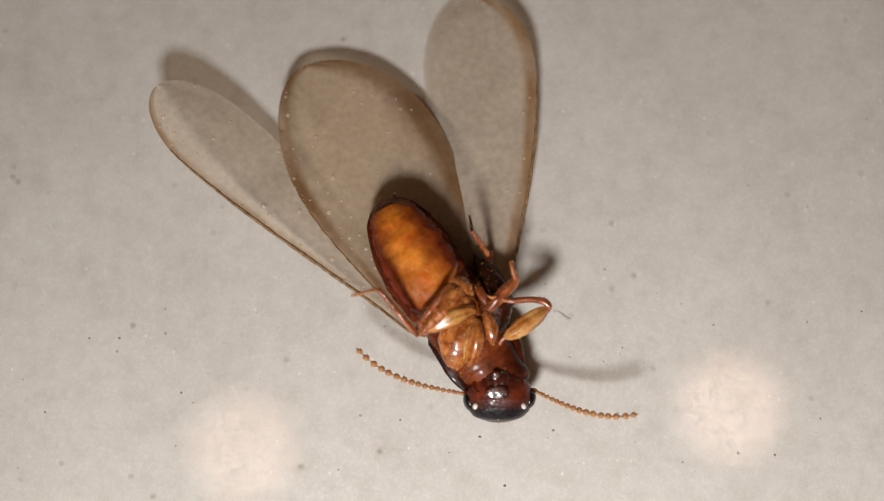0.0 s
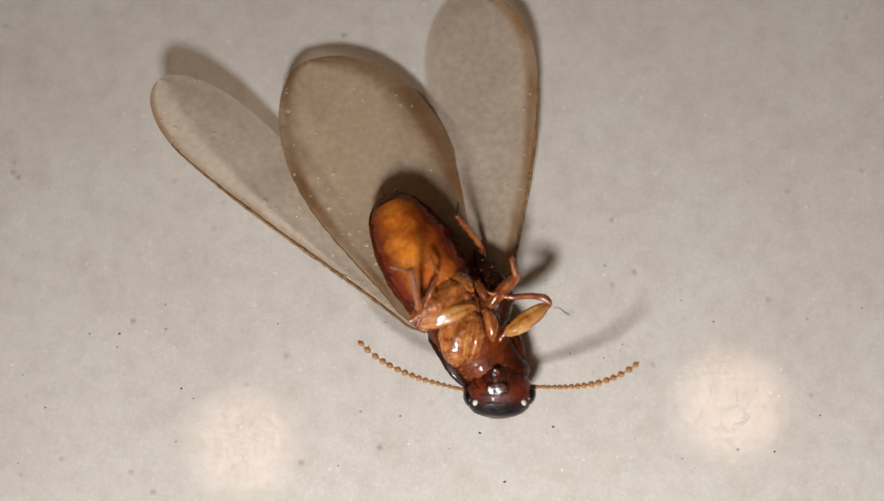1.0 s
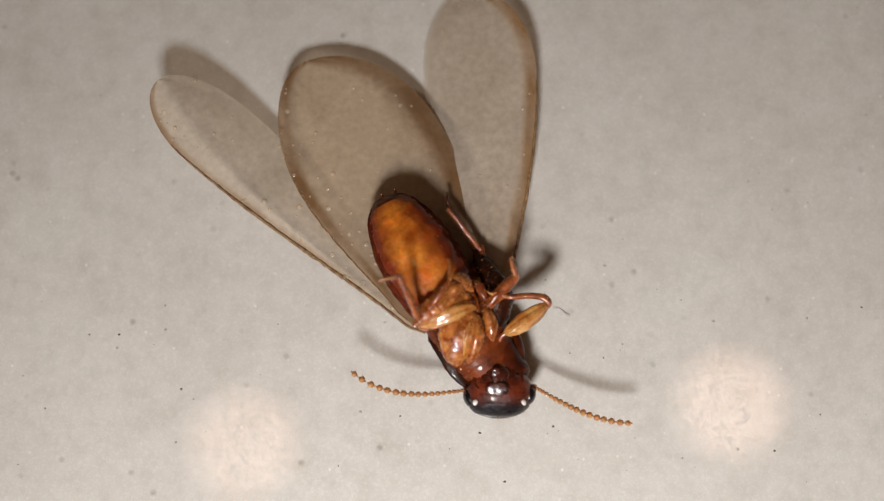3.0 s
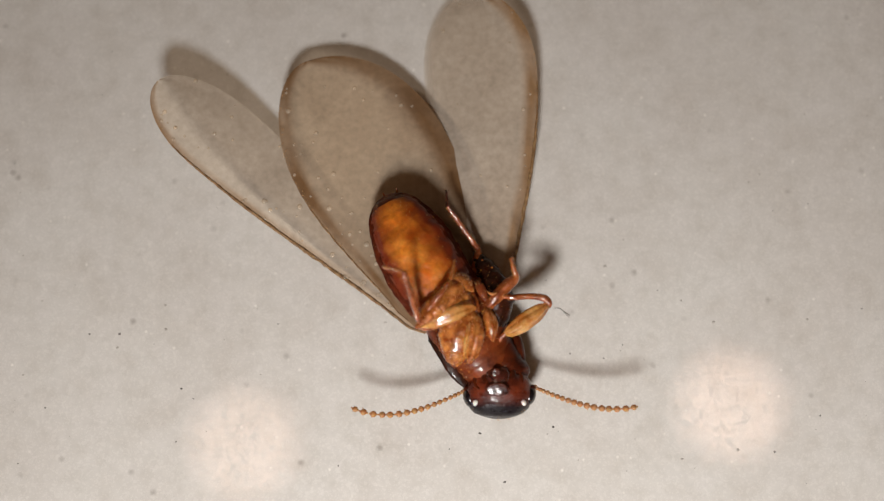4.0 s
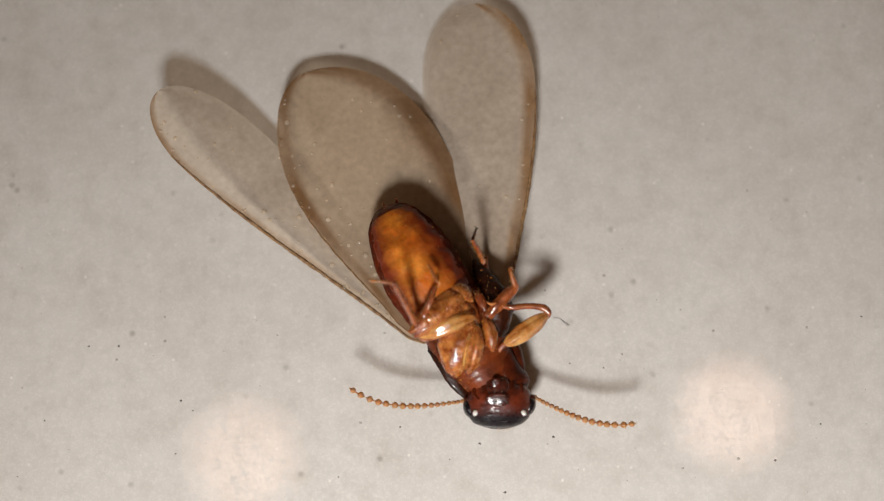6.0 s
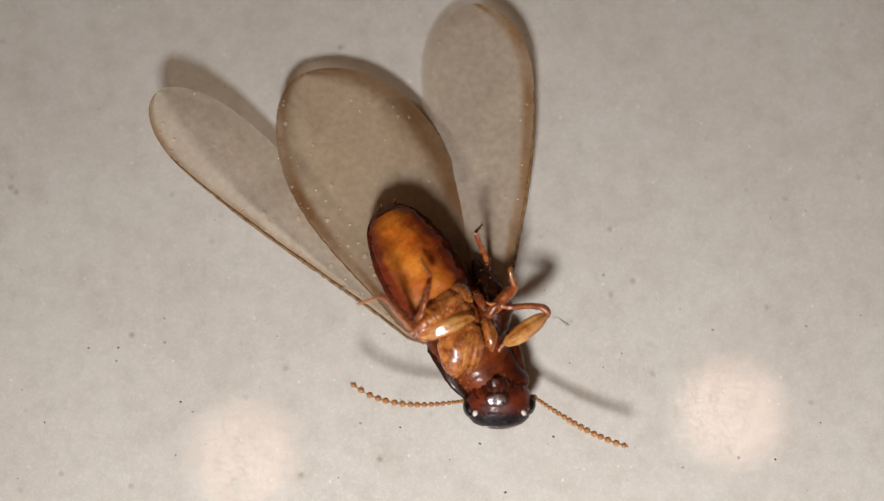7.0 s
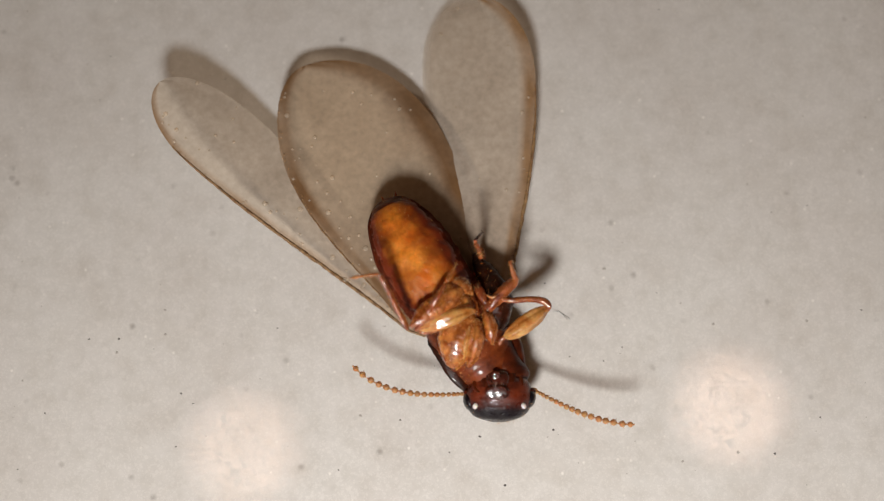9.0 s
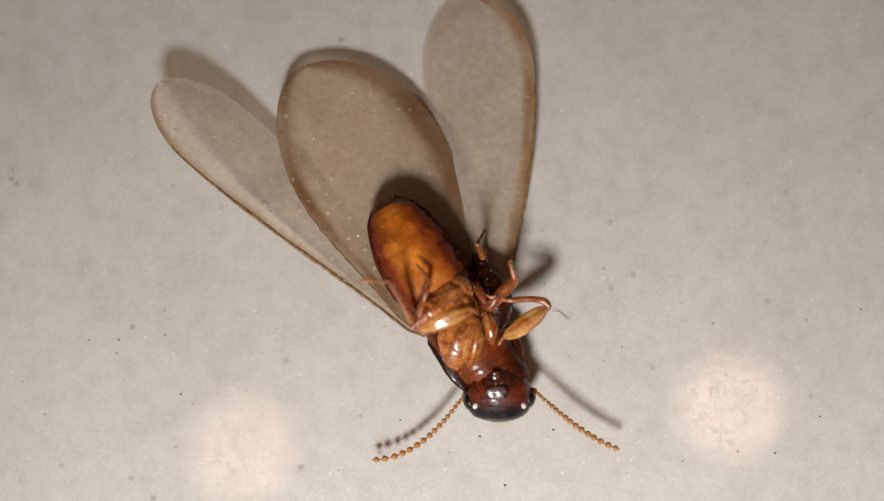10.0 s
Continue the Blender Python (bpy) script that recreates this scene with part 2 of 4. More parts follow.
def smooth_rows(rows, n):
    """Catmull-Rom through rows of numbers, n steps from row to row."""
    rows = [np.array(r, float) for r in rows]
    ext = [2 * rows[0] - rows[1], *rows, 2 * rows[-1] - rows[-2]]
    out = []
    for i in range(len(rows) - 1):
        a, b, c, d = ext[i:i + 4]
        for k in range(n):
            t = k / n
            out.append(0.5 * (2 * b + (c - a) * t + (2 * a - 5 * b + 4 * c - d) * t * t + (3 * b - a - 3 * c + d) * t ** 3))
    out.append(rows[-1])
    return out


def ring_frame(path, i, up=Vector((0, 0, 1))):
    a, b = Vector(path[max(i - 1, 0)][:3]), Vector(path[min(i + 1, len(path) - 1)][:3])
    tan = (b - a).normalized()
    side = tan.cross(up).normalized()
    return tan, side, side.cross(tan).normalized()


def loft(rows, n=6, seg=20, wobble=0.0, seed=0, arc=(0, 360), close=True, bm=None, ridges=0, lumps=0.0, hairs=0):
    """A tube with an oval section through rows of (x, y, z, half width, half height); arc: the part of the section in degrees, 90 is up."""
    bm = bm or bmesh.new()
    if lumps and n > 1:
        n, seg = n * 2, int(seg * 1.7)
    path = smooth_rows(rows, n)
    strip = bm.verts.layers.float.get("around") or bm.verts.layers.float.new("around")
    full = arc[1] - arc[0] >= 360
    rings = []
    for i, r in enumerate(path):
        tan, side, nor = ring_frame(path, i)
        ring = []
        for k in range(seg if full else seg + 1):
            a = radians(arc[0] + (arc[1] - arc[0]) * k / seg)
            w = 1 + wobble * noise.noise(Vector((i * 0.37 + seed, math.cos(a) * 1.3, math.sin(a) * 1.3)))
            w += 0.07 * math.cos(ridges * a + seed) * (1 if ridges else 0)
            c = Vector(r[:3]) + side * math.cos(a) * r[3] + nor * math.sin(a) * r[4]
            w += lumps * (0.9 * noise.noise(c * 2.6) + 0.55 * noise.noise(c * 6.5)) if lumps else 0
            v = bm.verts.new(Vector(r[:3]) + (side * math.cos(a) * max(r[3], 1e-3) + nor * math.sin(a) * max(r[4], 1e-3)) * w)
            v[strip] = 0.5 + 0.75 * noise.noise(Vector((math.cos(a) * 2.2, math.sin(a) * 2.2, seed + 0.03 * i)))
            ring.append(v)
        rings.append(ring)
    for p, q in zip(rings, rings[1:]):
        for k in range(len(p) if full else len(p) - 1):
            j = (k + 1) % len(p)
            bm.faces.new((p[k], p[j], q[j], q[k]))
    if close and full:
        bm.faces.new(rings[0])
        bm.faces.new(rings[-1][::-1])
    rng = random.Random(hairs + len(path))
    for _ in range(hairs):
        i, k = rng.randrange(2, len(rings) - 2), rng.randrange(seg)
        p = rings[i][k].co.copy()
        out = (p - Vector(path[i][:3])).normalized()
        tan = ring_frame(path, i)[0]
        hair(bm, p - out * 0.02, p + (out + tan * rng.uniform(0.2, 1.0)).normalized() * rng.uniform(0.05, 0.13), 0.012)
    return bm


def ball(centre, size, seg=14, rings=9, bm=None, turn=0.0):
    bm = bm or bmesh.new()
    m = Matrix.Translation(centre) @ pose(0, 0, 0, 0, 0, turn) @ Matrix.Diagonal((*size, 1))
    bmesh.ops.create_uvsphere(bm, u_segments=seg, v_segments=rings, radius=1, matrix=m)
    return bm


def hair(bm, a, b, r=0.008, pale=1):
    """A thin three-sided bristle from a to b."""
    a, b = Vector(a), Vector(b)
    t = (b - a).normalized()
    s = t.orthogonal().normalized()
    u = t.cross(s)
    tip = bm.verts.new(b)
    base = [bm.verts.new(a + (s * math.cos(k * 2.094) + u * math.sin(k * 2.094)) * r) for k in range(3)]
    for k in range(3):
        bm.faces.new((base[k], base[(k + 1) % 3], tip)).material_index = pale


def aim(a, b):
    """The pose of a limb piece that runs along its own x from a to b (millimetres)."""
    a, b = Vector(a), Vector(b)
    x = (b - a).normalized()
    y = Vector((0, 0, 1)).cross(x).normalized()
    m = Matrix((x, y, x.cross(y))).transposed().to_4x4()
    return Matrix.Translation(a * MM) @ m


def limb(name, length, radii, material, parent, label="", spines=0, seed=1, droop=0.0, flat=1.0):
    """A limb piece along x, with the given radii at even steps, and bristles."""
    rng = random.Random(seed)
    k = len(radii) - 1
    rows = [(length * i / k, 0, droop * math.sin(math.pi * i / k), r, r * flat) for i, r in enumerate(radii)]
    bm = loft(rows, 8, 14, 0.08, seed, ridges=3, lumps=0.3)
    for j in range(spines * 2):
        s, a = rng.uniform(0.08, 0.98), rng.uniform(0, 2 * math.pi)
        r = np.interp(s, np.linspace(0, 1, k + 1), radii) * 0.92
        p = Vector((s * length, math.cos(a) * r, math.sin(a) * r + droop * math.sin(math.pi * s)))
        d = Vector((rng.uniform(0.2, 0.9), math.cos(a), math.sin(a))).normalized()
        hair(bm, p - d * 0.02, p + d * rng.uniform(0.06, 0.16), 0.013, 0 if j % 3 else 1)
    return part(name, bm, material, parent, label)


# ---- the tile ----
def flat_box(name, x0, y0, z0, x1, y1, z1, material, label, category):
    bm = bmesh.new()
    bmesh.ops.create_cube(bm, size=1, matrix=Matrix.Translation(((x0 + x1) / 2, (y0 + y1) / 2, (z0 + z1) / 2)) @ Matrix.Diagonal((x1 - x0, y1 - y0, z1 - z0, 1)))
    return tagged(link(name, bm, material, None, "", False, 1), label, category, kind="structure")


floor = flat_box("floor", -2, -2, -0.009, 2, 2, 0, M_TILE, "warm grey speckled porcelain tile floor with a pitted gloss", "floor")


# ---- the termite ----
termite = tagged(new("winged_termite"), "amber brown winged termite lying on its back on the tile", "insect")


def abdomen():
    """Ten overlapping rings: amber plates on the belly side, dark plates on the back and flanks."""
    rows = [(-1.959, 1.698, 1.150, 0.160, 0.140), (-1.835, 1.421, 1.250, 0.700, 0.540), (-1.553, 0.839, 1.420, 1.080, 0.860), (-1.099, 0.031, 1.580, 1.300, 0.980),
            (-0.557, -0.887, 1.620, 1.360, 1.020), (0.038, -1.724, 1.500, 1.280, 1.000), (0.539, -2.361, 1.300, 1.000, 0.900)]
    body = part("abdomen", loft([(*r[:3], r[3] * 0.94, r[4] * 0.94) for r in rows], 8, 28, 0.0), M_FLESH, termite, "plump orange segmented abdomen, belly up")
    path = smooth_rows(rows, 12)
    n = len(path) - 1
    edges = [0.09, 0.15, 0.22, 0.32, 0.42, 0.52, 0.62, 0.72, 0.83]
    for i, (a, b) in enumerate(zip(edges, edges[1:])):
        for arc, mat, name in (((30, 150), M_STERNITE, "sternite"), ((144, 396), M_TERGITE, "tergite")):
            ring = []
            for k in range(9):
                s = a - 0.012 + (b + 0.024 - a) * k / 8
                r = np.array(path[int(round(s * n))], float)
                r[3:] += 0.010 + 0.007 * k / 8
                ring.append(r)
            bm = loft(ring, 1, 34, 0.02, 2.0, arc, lumps=0.05)
            side = bm.verts.layers.float.new("across")
            seam = bm.verts.layers.float.new("joint")
            for j, v in enumerate(bm.verts):
                v[side] = abs(2 * (j % 35) / 34 - 1 + 0.06)
                v[seam] = (j // 35) / 8
            part(name, bm, M_TAIL if i < 2 and mat is M_STERNITE else mat, body)
    # bristles at the tip and along the plates
    rng = random.Random(5)
    bm = bmesh.new()
    grains = bmesh.new()
    for _ in range(110):
        s = rng.uniform(0.04, 0.9)
        i = int(s * n)
        r = path[i]
        tan, side, nor = ring_frame(path, i)
        a = rng.uniform(0.15, 2.99)
        p = Vector(r[:3]) + side * math.cos(a) * (r[3] + 0.03) + nor * math.sin(a) * (r[4] + 0.03)
        d = (side * math.cos(a) + nor * math.sin(a) - tan * 0.9).normalized()
        hair(bm, p, p + d * rng.uniform(0.03, 0.10), 0.008)
        # small made-up beads that give the belly its glints
        if _ % 6 == 0 and 0.5 < a < 2.6:
            k = rng.uniform(0.010, 0.020)
            bmesh.ops.create_icosphere(grains, subdivisions=2, radius=1, matrix=Matrix.Translation(p) @ Matrix.Diagonal((k, k * 1.4, k * 0.8, 1)))
    tagged(part("bristles", bm, M_HAIR, body, "short golden bristles"), kind="stuff")
    tagged(part("grains", grains, M_GLINT_BEAD, body, "tiny glossy beads added to catch glints"), kind="stuff")
    for p, q in (((-1.956, 1.530, 1.200), (-2.099, 1.752, 1.500)), ((-1.601, 1.710, 1.300), (-1.629, 1.930, 1.600))):
        part("cercus", loft([(*p, 0.07, 0.07), (*((Vector(p) + Vector(q)) / 2), 0.05, 0.05), (*q, 0.015, 0.015)], 3, 8), M_LEG, body)
    return body


ABDOMEN = abdomen()


def thorax():
    core = part("thorax", loft([(0.310, -1.362, 1.200, 0.900, 0.700), (0.541, -1.945, 1.200, 1.250, 0.920), (0.848, -2.719, 1.200, 1.380, 0.950), (1.232, -3.487, 1.150, 1.200, 0.900),
                                (1.616, -4.156, 1.100, 0.980, 0.800), (1.844, -4.634, 1.100, 0.700, 0.600)], 8, 40, 0.02, lumps=0.012), M_THORAX, termite, "red-brown thorax")
    for rows, mat in (
        ([(0.530, -1.520, 2.100, 0.100, 0.060), (0.794, -1.792, 2.160, 0.260, 0.120), (1.019, -2.134, 2.160, 0.240, 0.100), (1.209, -2.431, 2.100, 0.100, 0.050)], M_FLESH),
        ([(0.114, -1.317, 2.000, 0.060, 0.050), (0.417, -1.212, 2.080, 0.140, 0.100), (0.721, -1.253, 2.100, 0.130, 0.100), (0.949, -1.400, 2.050, 0.060, 0.050)], M_FLESH),
        ([(1.066, -1.312, 1.950, 0.060, 0.050), (1.253, -1.511, 2.020, 0.160, 0.100), (1.403, -1.780, 2.040, 0.150, 0.100), (1.479, -2.004, 2.000, 0.060, 0.050)], M_THORAX),
        ([(-0.458, -1.711, 1.750, 0.050, 0.050), (-0.266, -2.109, 1.900, 0.140, 0.100), (-0.076, -2.418, 1.950, 0.120, 0.100), (0.076, -2.608, 1.950, 0.050, 0.050)], M_THORAX),
        # dark flank lobe, drawn out past the body to stand for shade
        ([(1.580, -3.009, 1.200, 0.250, 0.250), (1.841, -2.489, 1.450, 0.460, 0.500), (1.880, -1.787, 1.550, 0.520, 0.550), (1.657, -1.099, 1.350, 0.420, 0.420), (1.358, -0.567, 1.050, 0.280, 0.280), (1.180, -0.150, 0.850, 0.100, 0.120)], M_FLANK_SHADE),
        ([(-0.152, -3.048, 1.750, 0.060, 0.050), (0.038, -3.432, 1.820, 0.200, 0.100), (0.265, -3.845, 1.750, 0.180, 0.100), (0.456, -4.216, 1.600, 0.060, 0.050)], M_THORAX),
    ):
        part("sternal_plate", loft(rows, 6, 18, 0.12, lumps=0.12), mat, core)
    # glossy dark rim of the back, thin against the tile
    part("back_plate", loft([(-0.469, -3.200, 0.600, 0.040, 0.040), (-0.078, -3.473, 0.600, 0.220, 0.160), (0.370, -3.979, 0.620, 0.320, 0.200), (0.738, -4.562, 0.650, 0.240, 0.140), (0.931, -4.947, 0.650, 0.060, 0.050)], 6, 18, 0.10, lumps=0.08), M_EYE, core, "black glossy rim of the back")
    part("back_plate", loft([(2.292, -2.637, 0.900, 0.100, 0.080), (2.495, -3.226, 1.000, 0.240, 0.300), (2.624, -3.921, 1.000, 0.240, 0.300), (2.665, -4.416, 0.900, 0.100, 0.100)], 6, 14, 0.08), M_PRONOTUM, core, "dark glossy edge of the back")
    part("flank", loft([(-0.420, -3.120, 1.250, 0.080, 0.060), (-0.130, -3.480, 1.420, 0.200, 0.120), (0.230, -3.980, 1.450, 0.240, 0.130), (0.560, -4.480, 1.350, 0.220, 0.110), (0.900, -4.900, 1.200, 0.080, 0.050)], 6, 22, 0.06, lumps=0.12), M_FLANK_SHADE, core, "black-brown glossy flank")
    part("pronotum", loft([(1.861, -2.894, 0.950, 0.420, 0.500), (1.875, -3.420, 1.000, 0.660, 0.720), (1.929, -3.959, 1.000, 0.860, 0.800), (1.986, -4.343, 0.980, 1.020, 0.760), (2.005, -4.610, 0.950, 0.850, 0.550)], 8, 34, 0.02, lumps=0.012), M_PRONOTUM, termite, "dark red-brown neck shield")
    return core


THORAX = thorax()


def plate(centre, size, lean, seed):
    """A shallow domed oval plate with an uneven surface, leaning forwards by so many degrees."""
    bm = ball((0, 0, 0), (1, 1, 1), 28, 16)
    m = Matrix.Translation(centre) @ pose(0, 0, 0, lean, 0, 0) @ Matrix.Diagonal((*size, 1))
    for v in bm.verts:
        r = math.hypot(v.co.x, v.co.y)
        v.co.z = math.copysign((1 - min(1, r) ** 4) ** 0.5, v.co.z) * (1 + 0.25 * noise.noise(Vector((v.co.x * 2.2, v.co.y * 2.2, seed))))
        v.co.xy *= 1 + 0.08 * noise.noise(Vector((v.co.x * 1.5, v.co.y * 1.5, seed + 7)))
    bm.transform(m)
    return bm


def head():
    """A wide glossy capsule with black eyes and folded mouthparts."""
    cap = part("head", loft([(2.000, -4.194, 1.100, 0.550, 0.350), (1.979, -4.424, 1.100, 0.920, 0.660), (1.957, -4.769, 1.120, 1.100, 0.860), (1.936, -5.112, 1.120, 1.160, 0.860),
                             (1.935, -5.491, 1.080, 1.040, 0.660), (1.937, -5.730, 1.000, 0.760, 0.420), (1.938, -5.870, 0.950, 0.360, 0.180)], 8, 44, 0.012, lumps=0.02), M_HEAD, termite, "glossy head, red-brown turning black at the crown")
    part("eye", ball((0.937, -5.227, 1.200), (0.22, 0.34, 0.36), turn=18), M_EYE, cap, "bulging black compound eye")
    part("eye", ball((2.964, -5.151, 1.200), (0.22, 0.34, 0.36), turn=-18), M_EYE, cap, "bulging black compound eye")
    part("labrum", loft([(1.846, -4.081, 1.550, 0.160, 0.060), (1.837, -4.260, 1.740, 0.340, 0.120), (1.866, -4.510, 1.880, 0.380, 0.140), (1.881, -4.793, 1.940, 0.260, 0.090), (1.899, -4.942, 1.940, 0.100, 0.050)], 6, 18, 0.05, lumps=0.08), M_MOUTH, cap, "shiny dark upper lip")
    part("labium", plate((1.800, -4.400, 1.990), (0.15, 0.17, 0.05), 16, 2), M_MOUTH, cap, "wet dark lower lip")
    part("clypeus", plate((1.850, -4.960, 2.010), (0.42, 0.25, 0.06), 19, 3), M_MOUTH, cap, "broad glossy dark face plate")
    for s in (-1, 1):
        part("mandible", loft([(1.905 + s * 0.381, -4.174, 1.500, 0.080, 0.060), (1.895 + s * 0.436, -4.408, 1.680, 0.160, 0.090), (1.887 + s * 0.340, -4.677, 1.830, 0.150, 0.080), (1.880 + s * 0.169, -4.831, 1.950, 0.060, 0.040)], 6, 14, 0.05, lumps=0.08), M_PRONOTUM, cap)
        part("palp", loft([(1.907 + s * 0.686, -4.304, 1.440, 0.050, 0.040), (1.898 + s * 0.778, -4.537, 1.590, 0.080, 0.060), (1.892 + s * 0.757, -4.786, 1.700, 0.070, 0.050), (1.884 + s * 0.641, -4.940, 1.840, 0.030, 0.030)], 6, 12, 0.05, lumps=0.08), M_PRONOTUM, cap)
        part("antenna_socket", ball((1.950 + s * 1.071, -4.905, 1.250), (0.15, 0.14, 0.16)), M_PRONOTUM, cap)
        part("ocellus", ball((1.926 + s * 0.812, -5.386, 1.700), (0.085, 0.11, 0.07), turn=s * 20), M_OCELLUS, cap, "small pale glassy simple eye")
    bm = bmesh.new()
    rng = random.Random(8)
    for _ in range(46):
        a = rng.uniform(0.15, 2.99)
        b = Vector((1.932, -5.113, 1.200)) + Vector((math.cos(a) * 1.06, -math.sin(a) * 0.80, rng.uniform(-0.1, 0.3)))
        hair(bm, b, b + Vector((math.cos(a) * 0.1, -math.sin(a) * 0.1, rng.uniform(0, 0.1))), 0.006)
    tagged(part("bristles", bm, M_HAIR, cap, "fine pale bristles"), kind="stuff")


head()

BEADS = 18


def antenna(base, side):
    """A string of round beads, small at the base; the beads are moved one by one."""
    root = part("antenna", loft([(base[0] - side * 0.22, base[1] + 0.02, base[2] - 0.02, 0.07, 0.07), (*base, 0.085, 0.085), (base[0] + side * 0.10, base[1] - 0.01, base[2] + 0.02, 0.06, 0.06)], 4, 12),
                M_BEAD, termite, "curved golden brown beaded antenna")
    beads = []
    for i in range(BEADS):
        s = i / (BEADS - 1)
        r = 0.062 + 0.050 * min(1, s * 1.5) - (0.014 if i == BEADS - 1 else 0)
        bm = ball((0, 0, 0), (r * 1.02, r, r), 12, 8)
        loft([(-0.15, 0, 0, 0.026, 0.026), (0, 0, 0, 0.035, 0.035), (0.15, 0, 0, 0.026, 0.026)], 2, 8, bm=bm)
        rng = random.Random(i)
        for _ in range(6):
            a = rng.uniform(0, 6.28)
            hair(bm, (0.02, math.cos(a) * r * 0.9, math.sin(a) * r * 0.9), (0.09, math.cos(a) * r * 1.5, math.sin(a) * r * 1.5), 0.006)
        beads.append(part("bead", bm, M_BEAD, root))
    return beads


BASE_A, BASE_B = (0.805, -4.960, 1.150), (3.124, -4.846, 1.150)
BEADS_A, BEADS_B = antenna(BASE_A, -1), antenna(BASE_B, 1)


def coxa(rows, label, mat=M_COXA):
    return part("leg", loft(rows, 8, 26, 0.05, rows[0][0], ridges=3, lumps=0.13, hairs=16), mat, termite, label)


# fore leg, bent outwards over the tile: pale thigh, brown shin folded back
fore_a = coxa([(1.459, -2.194, 2.000, 0.080, 0.080), (1.569, -2.503, 2.050, 0.220, 0.200), (1.644, -2.915, 2.000, 0.250, 0.220), (1.684, -3.248, 1.900, 0.140, 0.140), (1.667, -3.359, 1.850, 0.050, 0.050)], "slender fore leg with a straw-coloured thigh")
part("femur", loft([(2.102, -3.097, 1.900, 0.070, 0.070), (2.308, -2.987, 1.950, 0.220, 0.220), (2.724, -2.707, 2.000, 0.310, 0.300), (3.181, -2.384, 2.000, 0.270, 0.270), (3.491, -2.171, 1.950, 0.140, 0.150), (3.589, -2.111, 1.920, 0.050, 0.050)], 8, 28, 0.03, ridges=5, lumps=0.03, hairs=30), M_FEMUR, fore_a, "plump straw-yellow thigh")
part("trochanter", loft([(1.934, -3.355, 1.800, 0.050, 0.050), (1.990, -3.207, 1.850, 0.090, 0.090), (2.121, -3.097, 1.900, 0.090, 0.090), (2.197, -3.059, 1.900, 0.050, 0.050)], 5, 12), M_LEG, fore_a)
part("tibia", loft([(3.585, -2.228, 1.950, 0.060, 0.060), (3.583, -2.042, 2.000, 0.120, 0.120), (3.410, -1.895, 2.050, 0.130, 0.130), (2.952, -1.843, 2.100, 0.110, 0.110), (2.419, -1.886, 2.150, 0.100, 0.100), (2.039, -1.853, 2.200, 0.090, 0.090)], 6, 14, 0.08, lumps=0.12, hairs=40), M_LEG, fore_a)
part("tarsus", loft([(2.077, -1.853, 2.200, 0.070, 0.070), (1.886, -1.764, 2.250, 0.060, 0.060), (1.660, -1.783, 2.250, 0.050, 0.050), (1.509, -1.707, 2.250, 0.020, 0.020)], 6, 12, 0.3, lumps=0.2, hairs=14), M_TARSUS, fore_a)

# middle leg beside it, folded upwards
mid_a = coxa([(1.405, -2.261, 1.900, 0.100, 0.100), (1.596, -2.109, 1.900, 0.260, 0.240), (1.904, -1.798, 1.850, 0.240, 0.220), (2.137, -1.563, 1.800, 0.100, 0.100)], "red-brown middle leg folded over the body", M_LEG)
part("femur", loft([(1.554, -2.233, 2.000, 0.080, 0.080), (1.778, -1.938, 2.100, 0.190, 0.190), (2.119, -1.563, 2.150, 0.200, 0.200), (2.421, -1.264, 2.200, 0.160, 0.160), (2.536, -1.112, 2.200, 0.060, 0.060)], 8, 22, 0.04, ridges=4, lumps=0.1, hairs=26), M_LEG, mid_a)
part("tibia", loft([(2.516, -1.264, 2.200, 0.080, 0.080), (2.473, -1.124, 2.300, 0.110, 0.110), (2.393, -0.946, 2.400, 0.090, 0.090), (2.354, -0.839, 2.450, 0.070, 0.070)], 5, 14, 0.08, lumps=0.12, hairs=40), M_LEG, mid_a)
part("tarsus", loft([(2.353, -0.877, 2.450, 0.060, 0.060), (2.333, -0.731, 2.500, 0.060, 0.060), (2.295, -0.639, 2.520, 0.050, 0.050), (2.387, -0.586, 2.550, 0.020, 0.020)], 6, 12, 0.3, lumps=0.2, hairs=14), M_TARSUS, mid_a)

# fore leg of the other side, thigh across the chest
fore_b = coxa([(0.531, -4.107, 1.700, 0.140, 0.100), (0.491, -3.780, 1.930, 0.520, 0.260), (0.640, -3.114, 2.140, 0.760, 0.320), (0.905, -2.473, 2.150, 0.460, 0.230), (1.020, -2.280, 2.100, 0.080, 0.080)], "stout fore leg with a pale honey thigh")
part("femur", loft([(1.108, -2.265, 2.350, 0.080, 0.080), (0.862, -2.255, 2.450, 0.220, 0.200), (0.374, -2.431, 2.520, 0.330, 0.280), (-0.187, -2.668, 2.450, 0.290, 0.250), (-0.600, -2.810, 2.350, 0.150, 0.150), (-0.751, -2.844, 2.300, 0.050, 0.050)], 8, 28, 0.03, ridges=5, lumps=0.03, hairs=30), M_FEMUR, fore_b, "plump straw-yellow thigh")
part("tibia", loft([(-0.751, -2.825, 2.300, 0.050, 0.050), (-0.600, -2.938, 2.300, 0.100, 0.100), (-0.150, -2.859, 2.250, 0.090, 0.090), (0.263, -2.712, 2.300, 0.080, 0.080)], 5, 14, 0.08, lumps=0.12, hairs=40), M_LEG, fore_b)
part("tarsus", loft([(0.263, -2.712, 2.300, 0.060, 0.060), (0.525, -2.641, 2.350, 0.050, 0.050), (0.787, -2.533, 2.400, 0.020, 0.020)], 6, 12, 0.3, lumps=0.2, hairs=14), M_TARSUS, fore_b)
